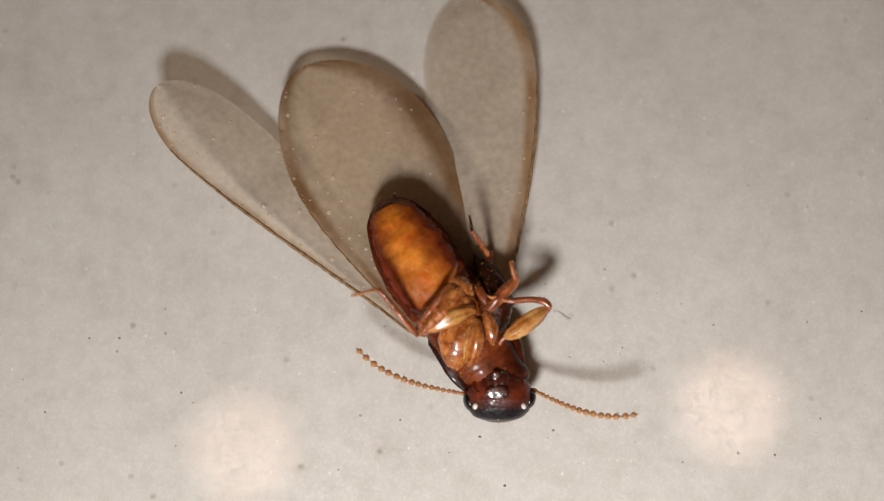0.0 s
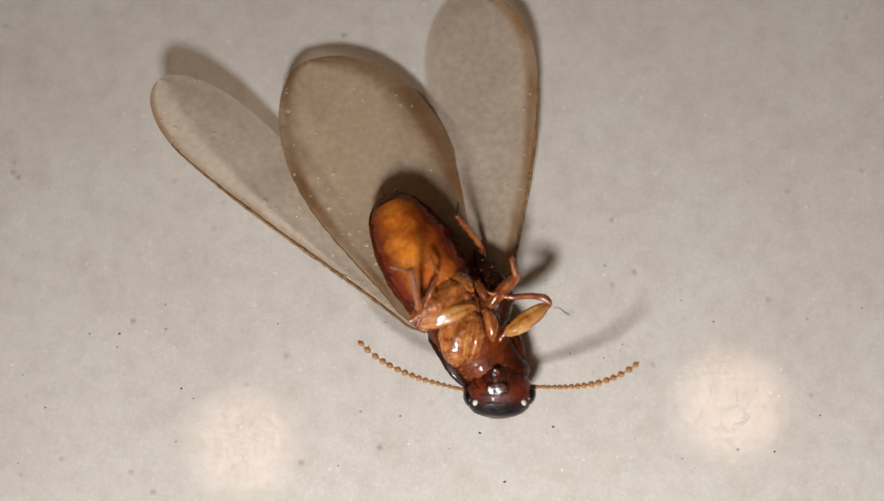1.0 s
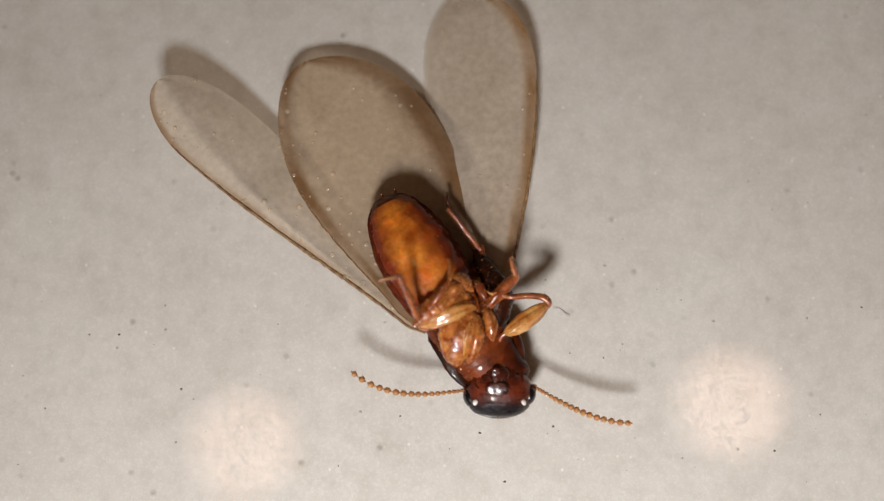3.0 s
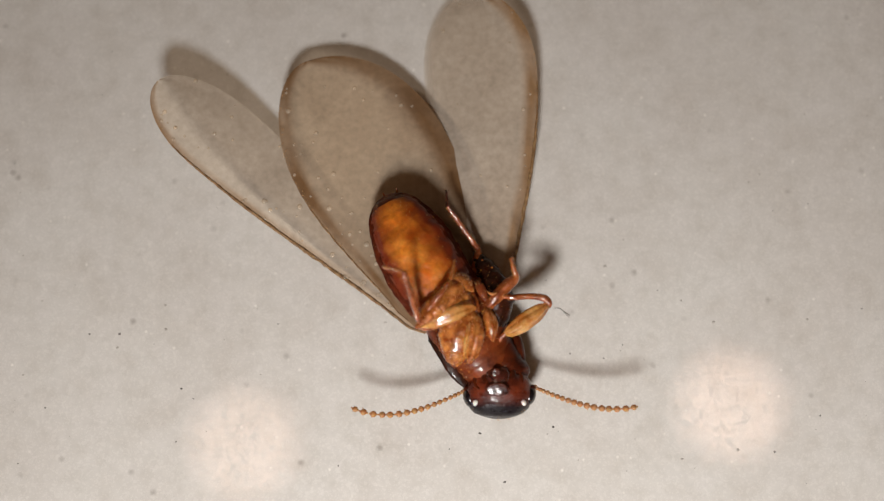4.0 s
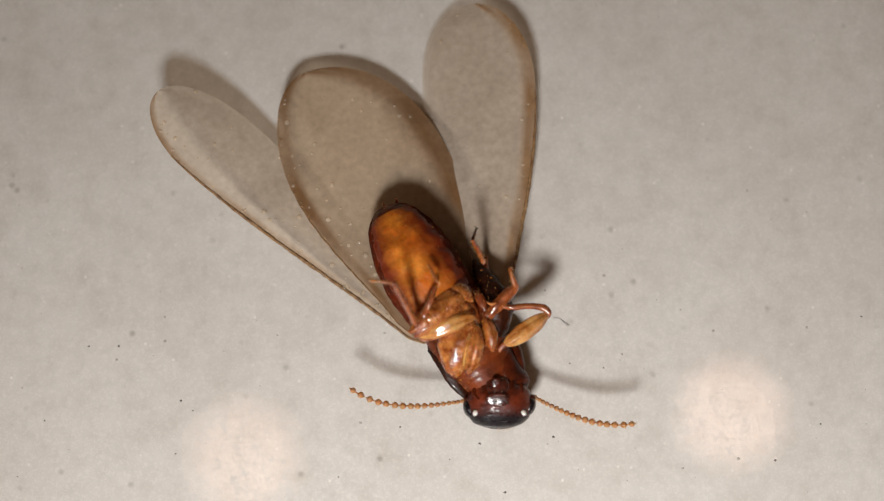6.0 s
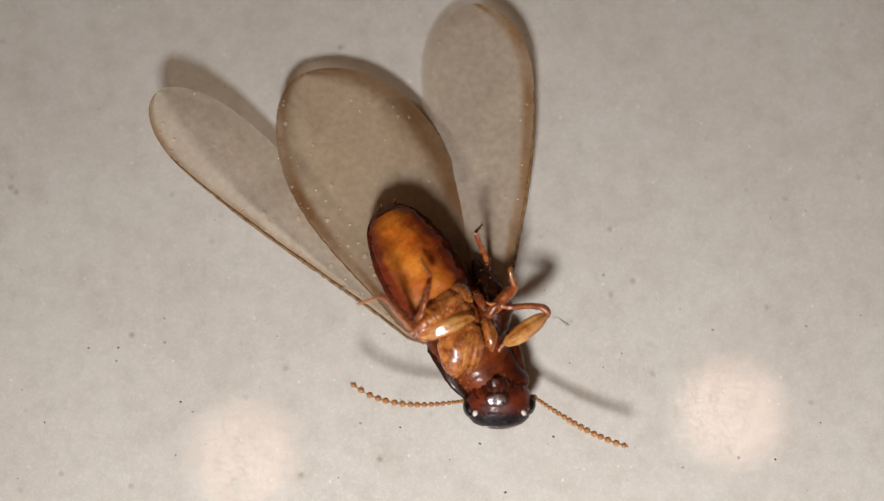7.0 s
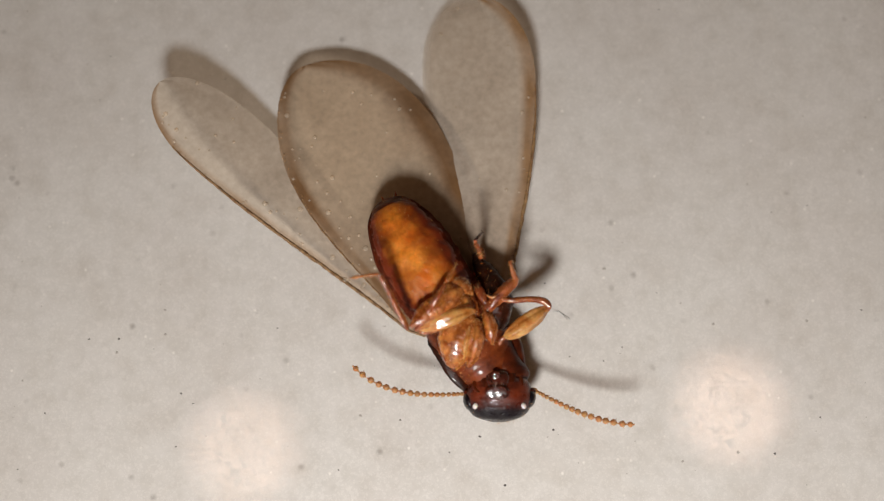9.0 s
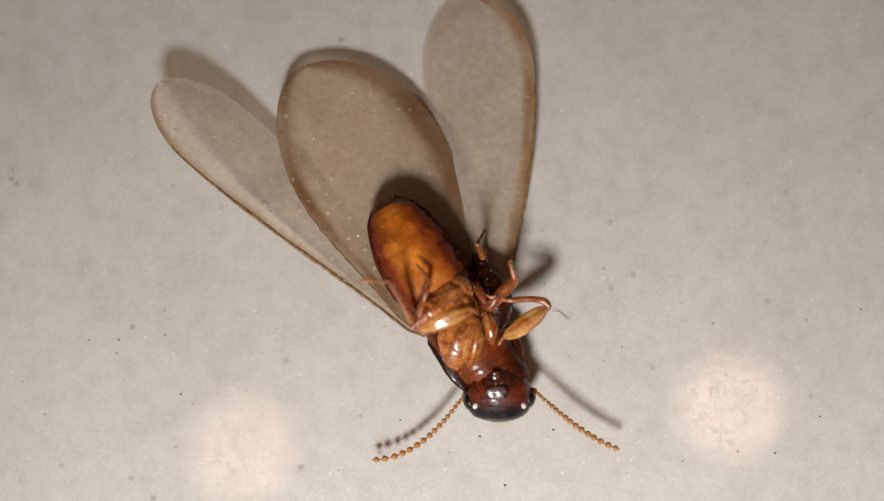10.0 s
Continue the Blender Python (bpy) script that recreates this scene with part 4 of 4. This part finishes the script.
    walk(HIND_B_TIBIA, [(0, aim((-0.787, -3.131, 2.800), (-2.052, -1.658, 3.720))),
        (0.2, aim((-0.836, -3.012, 2.800), (-2.262, -1.398, 3.020))),
        (0.5, aim((-1.042, -2.853, 2.800), (-2.217, -1.400, 3.860))),
        (0.7, aim((-1.349, -2.582, 2.800), (-2.249, -1.075, 4.040))),
        (1, aim((-0.738, -2.501, 2.800), (-0.948, -1.320, 4.400))),
        (1.2, aim((-0.794, -2.616, 2.800), (-1.100, -1.570, 4.400))),
        (1.5, aim((-0.829, -2.696, 2.800), (-1.585, -1.548, 4.400))),
        (2, aim((-0.753, -2.654, 2.800), (-0.983, -1.208, 4.380))),
        (2.5, aim((-0.811, -2.700, 2.800), (-1.373, -1.352, 4.380))),
        (2.7, aim((-0.780, -2.729, 2.800), (-1.283, -1.482, 4.400))),
        (3.8, aim((-0.731, -2.757, 2.800), (-1.707, -1.262, 4.000))),
        (4, aim((-0.737, -2.841, 2.800), (-1.210, -1.266, 4.180))),
        (4.2, aim((-0.881, -2.228, 2.800), (-0.772, -0.797, 4.400))),
        (4.3, aim((-1.048, -1.406, 2.800), (-0.224, 0.295, 3.820))),
        (4.5, aim((-1.359, -0.538, 2.800), (-0.326, 1.050, 3.820))),
        (4.7, aim((-1.456, -0.762, 2.800), (-0.718, 0.779, 4.100))),
        (5, aim((-1.650, -1.624, 2.800), (-1.621, 0.289, 3.780))),
        (5.2, aim((-1.035, -2.267, 2.800), (-1.490, -1.232, 4.400))),
        (5.5, aim((-0.759, -2.729, 2.800), (-1.066, -1.581, 4.400))),
        (5.7, aim((-0.750, -2.612, 2.800), (-1.236, -1.269, 4.400))),
        (6.8, aim((-0.904, -2.608, 2.800), (-1.854, -1.662, 4.400))),
        (7, aim((-0.925, -2.697, 2.800), (-1.834, -1.708, 4.400))),
        (7.2, aim((-0.891, -2.802, 2.800), (-1.842, -1.708, 4.380))),
        (7.5, aim((-1.516, -2.203, 2.800), (-1.781, -0.410, 3.960))),
        (7.7, aim((-1.562, -2.007, 2.800), (-1.757, -0.083, 3.740))),
        (8, aim((-1.568, -2.082, 2.800), (-1.732, 0.145, 3.100))),
        (8.2, aim((-1.382, -2.505, 2.800), (-2.084, -0.877, 4.020))),
        (8.5, aim((-1.464, -2.445, 2.800), (-1.945, -0.760, 4.040))),
        (8.7, aim((-1.527, -2.165, 2.800), (-1.853, -0.370, 3.940))),
        (9, aim((-1.116, -2.890, 2.800), (-1.998, -1.158, 3.720))),
        (9.2, aim((-0.765, -2.776, 2.800), (-1.269, -1.428, 4.400))),
        (9.5, aim((-0.698, -2.798, 2.800), (-1.066, -1.509, 4.400))),
        (9.7, aim((-0.698, -2.708, 2.800), (-1.066, -1.659, 4.400))),
        (10, aim((-0.901, -2.748, 2.800), (-1.597, -1.500, 4.400)))])
    walk(HIND_B_TARSUS, [(0, aim((-2.052, -1.658, 3.720), (-3.015, -1.836, 3.120))),
        (0.2, aim((-2.262, -1.398, 3.020), (-3.073, -1.577, 2.220))),
        (0.5, aim((-2.217, -1.400, 3.860), (-3.070, -1.555, 3.100))),
        (0.7, aim((-2.249, -1.075, 4.040), (-3.212, -1.098, 3.420))),
        (1, aim((-0.948, -1.320, 4.400), (-1.732, -1.040, 3.600))),
        (1.2, aim((-1.100, -1.570, 4.400), (-1.633, -1.215, 3.440))),
        (1.5, aim((-1.585, -1.548, 4.400), (-2.457, -1.502, 3.660))),
        (2, aim((-0.983, -1.208, 4.380), (-1.710, -0.900, 3.540))),
        (2.5, aim((-1.373, -1.352, 4.380), (-2.109, -1.205, 3.500))),
        (2.7, aim((-1.283, -1.482, 4.400), (-2.016, -1.439, 3.520))),
        (3.8, aim((-1.707, -1.262, 4.000), (-2.455, -1.361, 3.140))),
        (4, aim((-1.210, -1.266, 4.180), (-2.004, -1.005, 3.380))),
        (4.2, aim((-0.772, -0.797, 4.400), (-0.931, 0.024, 3.600))),
        (4.3, aim((-0.224, 0.295, 3.820), (-0.127, 1.146, 3.060))),
        (4.5, aim((-0.326, 1.050, 3.820), (-0.681, 1.937, 3.180))),
        (4.7, aim((-0.718, 0.779, 4.100), (-1.341, 1.545, 3.500))),
        (5, aim((-1.621, 0.289, 3.780), (-2.471, 0.610, 3.080))),
        (5.2, aim((-1.490, -1.232, 4.400), (-2.225, -1.429, 3.540))),
        (5.5, aim((-1.066, -1.581, 4.400), (-1.889, -1.690, 3.600))),
        (5.7, aim((-1.236, -1.269, 4.400), (-2.103, -1.077, 3.660))),
        (6.8, aim((-1.854, -1.662, 4.400), (-2.692, -1.674, 3.620))),
        (7, aim((-1.834, -1.708, 4.400), (-2.761, -1.937, 3.760))),
        (7.2, aim((-1.842, -1.708, 4.380), (-2.765, -2.042, 3.780))),
        (7.5, aim((-1.781, -0.410, 3.960), (-2.668, -0.166, 3.260))),
        (7.7, aim((-1.757, -0.083, 3.740), (-2.648, 0.186, 3.060))),
        (8, aim((-1.732, 0.145, 3.100), (-2.557, 0.429, 2.360))),
        (8.2, aim((-2.084, -0.877, 4.020), (-2.936, -0.817, 3.260))),
        (8.5, aim((-1.945, -0.760, 4.040), (-2.977, -0.614, 3.560))),
        (8.7, aim((-1.853, -0.370, 3.940), (-2.922, -0.251, 3.540))),
        (9, aim((-1.998, -1.158, 3.720), (-3.035, -1.241, 3.240))),
        (9.2, aim((-1.269, -1.428, 4.400), (-2.155, -1.183, 3.700))),
        (9.5, aim((-1.066, -1.509, 4.400), (-1.598, -1.193, 3.440))),
        (9.7, aim((-1.066, -1.659, 4.400), (-1.793, -1.461, 3.540))),
        (10, aim((-1.597, -1.500, 4.400), (-2.667, -1.393, 4.000)))])
    walk(HIND_A_FEMUR, [(0, aim((1.183, -1.643, 1.100), (1.660, -0.254, 1.000))),
        (0.2, aim((1.183, -1.643, 1.100), (1.480, -0.148, 1.000))),
        (0.5, aim((1.183, -1.643, 1.100), (1.521, -0.197, 1.000))),
        (0.7, aim((1.183, -1.643, 1.100), (1.542, -0.233, 1.000))),
        (1, aim((1.183, -1.643, 1.100), (1.414, -0.083, 1.000))),
        (1.2, aim((1.183, -1.643, 1.100), (1.268, -0.096, 1.000))),
        (1.5, aim((1.183, -1.643, 1.100), (1.382, -0.137, 1.000))),
        (2, aim((1.183, -1.643, 1.100), (1.354, -0.115, 1.000))),
        (2.5, aim((1.183, -1.643, 1.100), (1.293, -0.207, 1.000))),
        (2.7, aim((1.183, -1.643, 1.100), (1.390, -0.217, 1.000))),
        (3.8, aim((1.183, -1.643, 1.100), (1.334, -0.138, 1.000))),
        (4, aim((1.183, -1.643, 1.100), (1.263, -0.118, 1.000))),
        (4.2, aim((1.183, -1.643, 1.100), (1.435, -0.075, 1.000))),
        (4.5, aim((1.183, -1.643, 1.100), (1.413, -0.183, 1.000))),
        (4.7, aim((1.183, -1.643, 1.100), (1.483, -0.093, 1.000))),
        (5, aim((1.183, -1.643, 1.100), (1.425, -0.131, 1.000))),
        (5.2, aim((1.183, -1.643, 1.100), (1.488, -0.159, 1.000))),
        (5.5, aim((1.183, -1.643, 1.100), (1.584, -0.216, 1.000))),
        (5.7, aim((1.183, -1.643, 1.100), (1.506, -0.309, 1.000))),
        (6.8, aim((1.183, -1.643, 1.100), (1.624, -0.196, 1.000))),
        (7, aim((1.183, -1.643, 1.100), (1.645, -0.247, 1.000))),
        (7.5, aim((1.183, -1.643, 1.100), (1.690, -0.308, 1.000))),
        (8, aim((1.183, -1.643, 1.100), (1.507, -0.397, 1.000))),
        (8.5, aim((1.183, -1.643, 1.100), (1.399, -0.413, 1.000))),
        (9, aim((1.183, -1.643, 1.100), (1.400, -0.323, 1.000))),
        (9.5, aim((1.183, -1.643, 1.100), (1.368, -0.354, 1.000))),
        (10, aim((1.183, -1.643, 1.100), (1.476, -0.344, 1.000)))])
    walk(HIND_A_TIBIA, [(0, aim((1.660, -0.254, 1.000), (1.020, 0.394, 2.660))),
        (0.2, aim((1.480, -0.148, 1.000), (1.253, 0.214, 2.860))),
        (0.5, aim((1.521, -0.197, 1.000), (0.701, 0.528, 2.560))),
        (0.7, aim((1.542, -0.233, 1.000), (0.765, 0.674, 2.480))),
        (1, aim((1.414, -0.083, 1.000), (0.497, 0.837, 2.380))),
        (1.2, aim((1.268, -0.096, 1.000), (0.439, 0.983, 2.320))),
        (1.5, aim((1.382, -0.137, 1.000), (0.308, 1.415, 1.220))),
        (2, aim((1.354, -0.115, 1.000), (0.430, 1.644, 1.280))),
        (2.5, aim((1.293, -0.207, 1.000), (0.327, 1.490, 1.260))),
        (2.7, aim((1.390, -0.217, 1.000), (0.252, 1.335, 1.220))),
        (3.8, aim((1.334, -0.138, 1.000), (0.193, 1.224, 1.680))),
        (4, aim((1.263, -0.118, 1.000), (0.187, 1.283, 1.700))),
        (4.2, aim((1.435, -0.075, 1.000), (0.233, 1.456, 1.220))),
        (4.5, aim((1.413, -0.183, 1.000), (0.600, 0.775, 2.420))),
        (4.7, aim((1.483, -0.093, 1.000), (0.301, 1.394, 1.220))),
        (5, aim((1.425, -0.131, 1.000), (0.570, 0.829, 2.400))),
        (5.2, aim((1.488, -0.159, 1.000), (0.611, 0.854, 2.340))),
        (5.5, aim((1.584, -0.216, 1.000), (1.007, 0.424, 2.700))),
        (5.7, aim((1.506, -0.309, 1.000), (1.035, 0.286, 2.740))),
        (6.8, aim((1.624, -0.196, 1.000), (1.148, 0.395, 2.740))),
        (7, aim((1.645, -0.247, 1.000), (1.172, 0.571, 2.640))),
        (7.5, aim((1.690, -0.308, 1.000), (0.951, 0.646, 2.460))),
        (8, aim((1.507, -0.397, 1.000), (1.097, 0.198, 2.760))),
        (8.5, aim((1.399, -0.413, 1.000), (1.033, -0.035, 2.820))),
        (9, aim((1.400, -0.323, 1.000), (1.135, 0.049, 2.840))),
        (9.5, aim((1.368, -0.354, 1.000), (1.105, 0.061, 2.840))),
        (10, aim((1.476, -0.344, 1.000), (1.207, -0.078, 2.860)))])
    walk(HIND_A_TARSUS, [(0, aim((1.020, 0.394, 2.660), (0.927, 1.044, 2.300))),
        (0.2, aim((1.253, 0.214, 2.860), (1.438, 0.717, 2.340))),
        (0.5, aim((0.701, 0.528, 2.560), (0.816, 1.078, 2.060))),
        (0.7, aim((0.765, 0.674, 2.480), (0.861, 1.191, 1.940))),
        (1, aim((0.497, 0.837, 2.380), (0.567, 1.412, 1.900))),
        (1.2, aim((0.439, 0.983, 2.320), (0.361, 1.506, 1.780))),
        (1.5, aim((0.308, 1.415, 1.220), (0.313, 1.854, 0.620))),
        (2, aim((0.430, 1.644, 1.280), (0.393, 2.128, 0.700))),
        (2.5, aim((0.327, 1.490, 1.260), (0.288, 2.026, 0.740))),
        (2.7, aim((0.252, 1.335, 1.220), (0.211, 1.993, 0.860))),
        (3.8, aim((0.193, 1.224, 1.680), (0.195, 1.908, 1.380))),
        (4, aim((0.187, 1.283, 1.700), (0.146, 1.953, 1.360))),
        (4.2, aim((0.233, 1.456, 1.220), (0.148, 2.097, 0.840))),
        (4.5, aim((0.600, 0.775, 2.420), (0.821, 1.194, 1.840))),
        (4.7, aim((0.301, 1.394, 1.220), (0.306, 1.833, 0.620))),
        (5, aim((0.570, 0.829, 2.400), (0.577, 1.403, 1.920))),
        (5.2, aim((0.611, 0.854, 2.340), (0.788, 1.425, 1.880))),
        (5.5, aim((1.007, 0.424, 2.700), (1.165, 1.038, 2.300))),
        (5.7, aim((1.035, 0.286, 2.740), (1.196, 0.831, 2.240))),
        (6.8, aim((1.148, 0.395, 2.740), (1.371, 0.987, 2.340))),
        (7, aim((1.172, 0.571, 2.640), (1.463, 0.982, 2.080))),
        (7.5, aim((0.951, 0.646, 2.460), (1.219, 1.099, 1.920))),
        (8, aim((1.097, 0.198, 2.760), (1.363, 0.659, 2.240))),
        (8.5, aim((1.033, -0.035, 2.820), (1.218, 0.315, 2.180))),
        (9, aim((1.135, 0.049, 2.840), (1.424, 0.451, 2.280))),
        (9.5, aim((1.105, 0.061, 2.840), (1.332, 0.430, 2.220))),
        (10, aim((1.207, -0.078, 2.860), (1.511, 0.500, 2.500)))])
    walk(MID_TIBIA, [(0, aim((-0.856, -2.927, 2.650), (0.291, -1.370, 3.150))),
        (0.5, aim((-0.856, -2.927, 2.650), (-0.227, -1.418, 3.150))),
        (1, aim((-0.856, -2.927, 2.650), (-0.125, -1.208, 3.150))),
        (1.2, aim((-0.856, -2.927, 2.650), (-0.223, -1.098, 3.150))),
        (1.5, aim((-0.856, -2.927, 2.650), (0.088, -1.260, 3.150))),
        (2, aim((-0.856, -2.927, 2.650), (0.204, -1.382, 3.150))),
        (2.5, aim((-0.856, -2.927, 2.650), (0.268, -1.427, 3.150))),
        (4, aim((-0.856, -2.927, 2.650), (0.281, -1.405, 3.150))),
        (4.5, aim((-0.856, -2.927, 2.650), (0.118, -1.323, 3.150))),
        (5, aim((-0.856, -2.927, 2.650), (-0.115, -1.193, 3.150))),
        (5.5, aim((-0.856, -2.927, 2.650), (-0.086, -1.232, 3.150))),
        (7, aim((-0.856, -2.927, 2.650), (-0.312, -0.954, 3.150))),
        (7.5, aim((-0.856, -2.927, 2.650), (-0.431, -1.217, 3.150))),
        (8, aim((-0.856, -2.927, 2.650), (-0.462, -1.239, 3.150))),
        (8.5, aim((-0.856, -2.927, 2.650), (0.309, -1.418, 3.150))),
        (9, aim((-0.856, -2.927, 2.650), (0.208, -1.332, 3.150))),
        (9.5, aim((-0.856, -2.927, 2.650), (0.117, -1.301, 3.150))),
        (10, aim((-0.856, -2.927, 2.650), (-0.391, -1.312, 3.150)))])
    walk(MID_TARSUS, [(0, aim((0.291, -1.370, 3.150), (0.415, -1.003, 3.000))),
        (0.5, aim((-0.227, -1.418, 3.150), (-0.534, -0.949, 3.000))),
        (1, aim((-0.125, -1.208, 3.150), (-0.371, -0.676, 3.000))),
        (1.2, aim((-0.223, -1.098, 3.150), (-0.469, -0.585, 3.000))),
        (1.5, aim((0.088, -1.260, 3.150), (-0.218, -0.872, 3.000))),
        (2, aim((0.204, -1.382, 3.150), (0.205, -0.892, 3.000))),
        (2.5, aim((0.268, -1.427, 3.150), (0.209, -0.938, 3.000))),
        (4, aim((0.281, -1.405, 3.150), (0.384, -0.915, 3.000))),
        (4.5, aim((0.118, -1.323, 3.150), (-0.289, -0.730, 3.000))),
        (5, aim((-0.115, -1.193, 3.150), (-0.422, -0.722, 3.000))),
        (5.5, aim((-0.086, -1.232, 3.150), (-0.352, -0.700, 3.000))),
        (7, aim((-0.312, -0.954, 3.150), (-0.539, -0.523, 3.000))),
        (7.5, aim((-0.431, -1.217, 3.150), (-0.801, -0.829, 3.000))),
        (8, aim((-0.462, -1.239, 3.150), (-0.751, -0.769, 3.000))),
        (8.5, aim((0.309, -1.418, 3.150), (0.209, -0.990, 3.000))),
        (9, aim((0.208, -1.332, 3.150), (0.413, -0.904, 3.000))),
        (9.5, aim((0.117, -1.301, 3.150), (0.016, -0.934, 3.000))),
        (10, aim((-0.391, -1.312, 3.150), (-0.760, -0.821, 3.000)))])
    # the raised wing gives a small twitch about its root
    hinge = Matrix.Translation(Vector(WING_ROOT) * MM)
    walk(RAISED_WING, [(t, hinge @ pose(0, 0, 0, 0, 0, turn) @ hinge.inverted()) for t, turn in
                       ((0, 0.3), (1, 0.1), (2.5, 0), (4, 0.1), (4.2, 0), (4.4, -0.5), (5, -0.5), (5.5, -0.2), (7, -0.25), (8, -0.55), (10, -0.55))])
    # the belly squirms a little about its root
    root = Matrix.Translation(Vector((0.541, -2.352, 1.200)) * MM)
    walk(ABDOMEN, [(t, root @ pose(0, 0, 0, 0, 0, turn) @ root.inverted()) for t, turn in
                   ((0, 0), (0.5, 0), (1, -0.8), (1.5, -0.3), (2, -0.7), (2.5, -0.3), (4, -0.8), (4.25, -1.4), (4.5, -2.0), (4.75, -1.4), (5, -1.2), (5.5, -1.4),
                    (7, -0.9), (7.5, -0.8), (8, -1.0), (8.5, -0.6), (9, -0.8), (10, -0.8))])


motions()
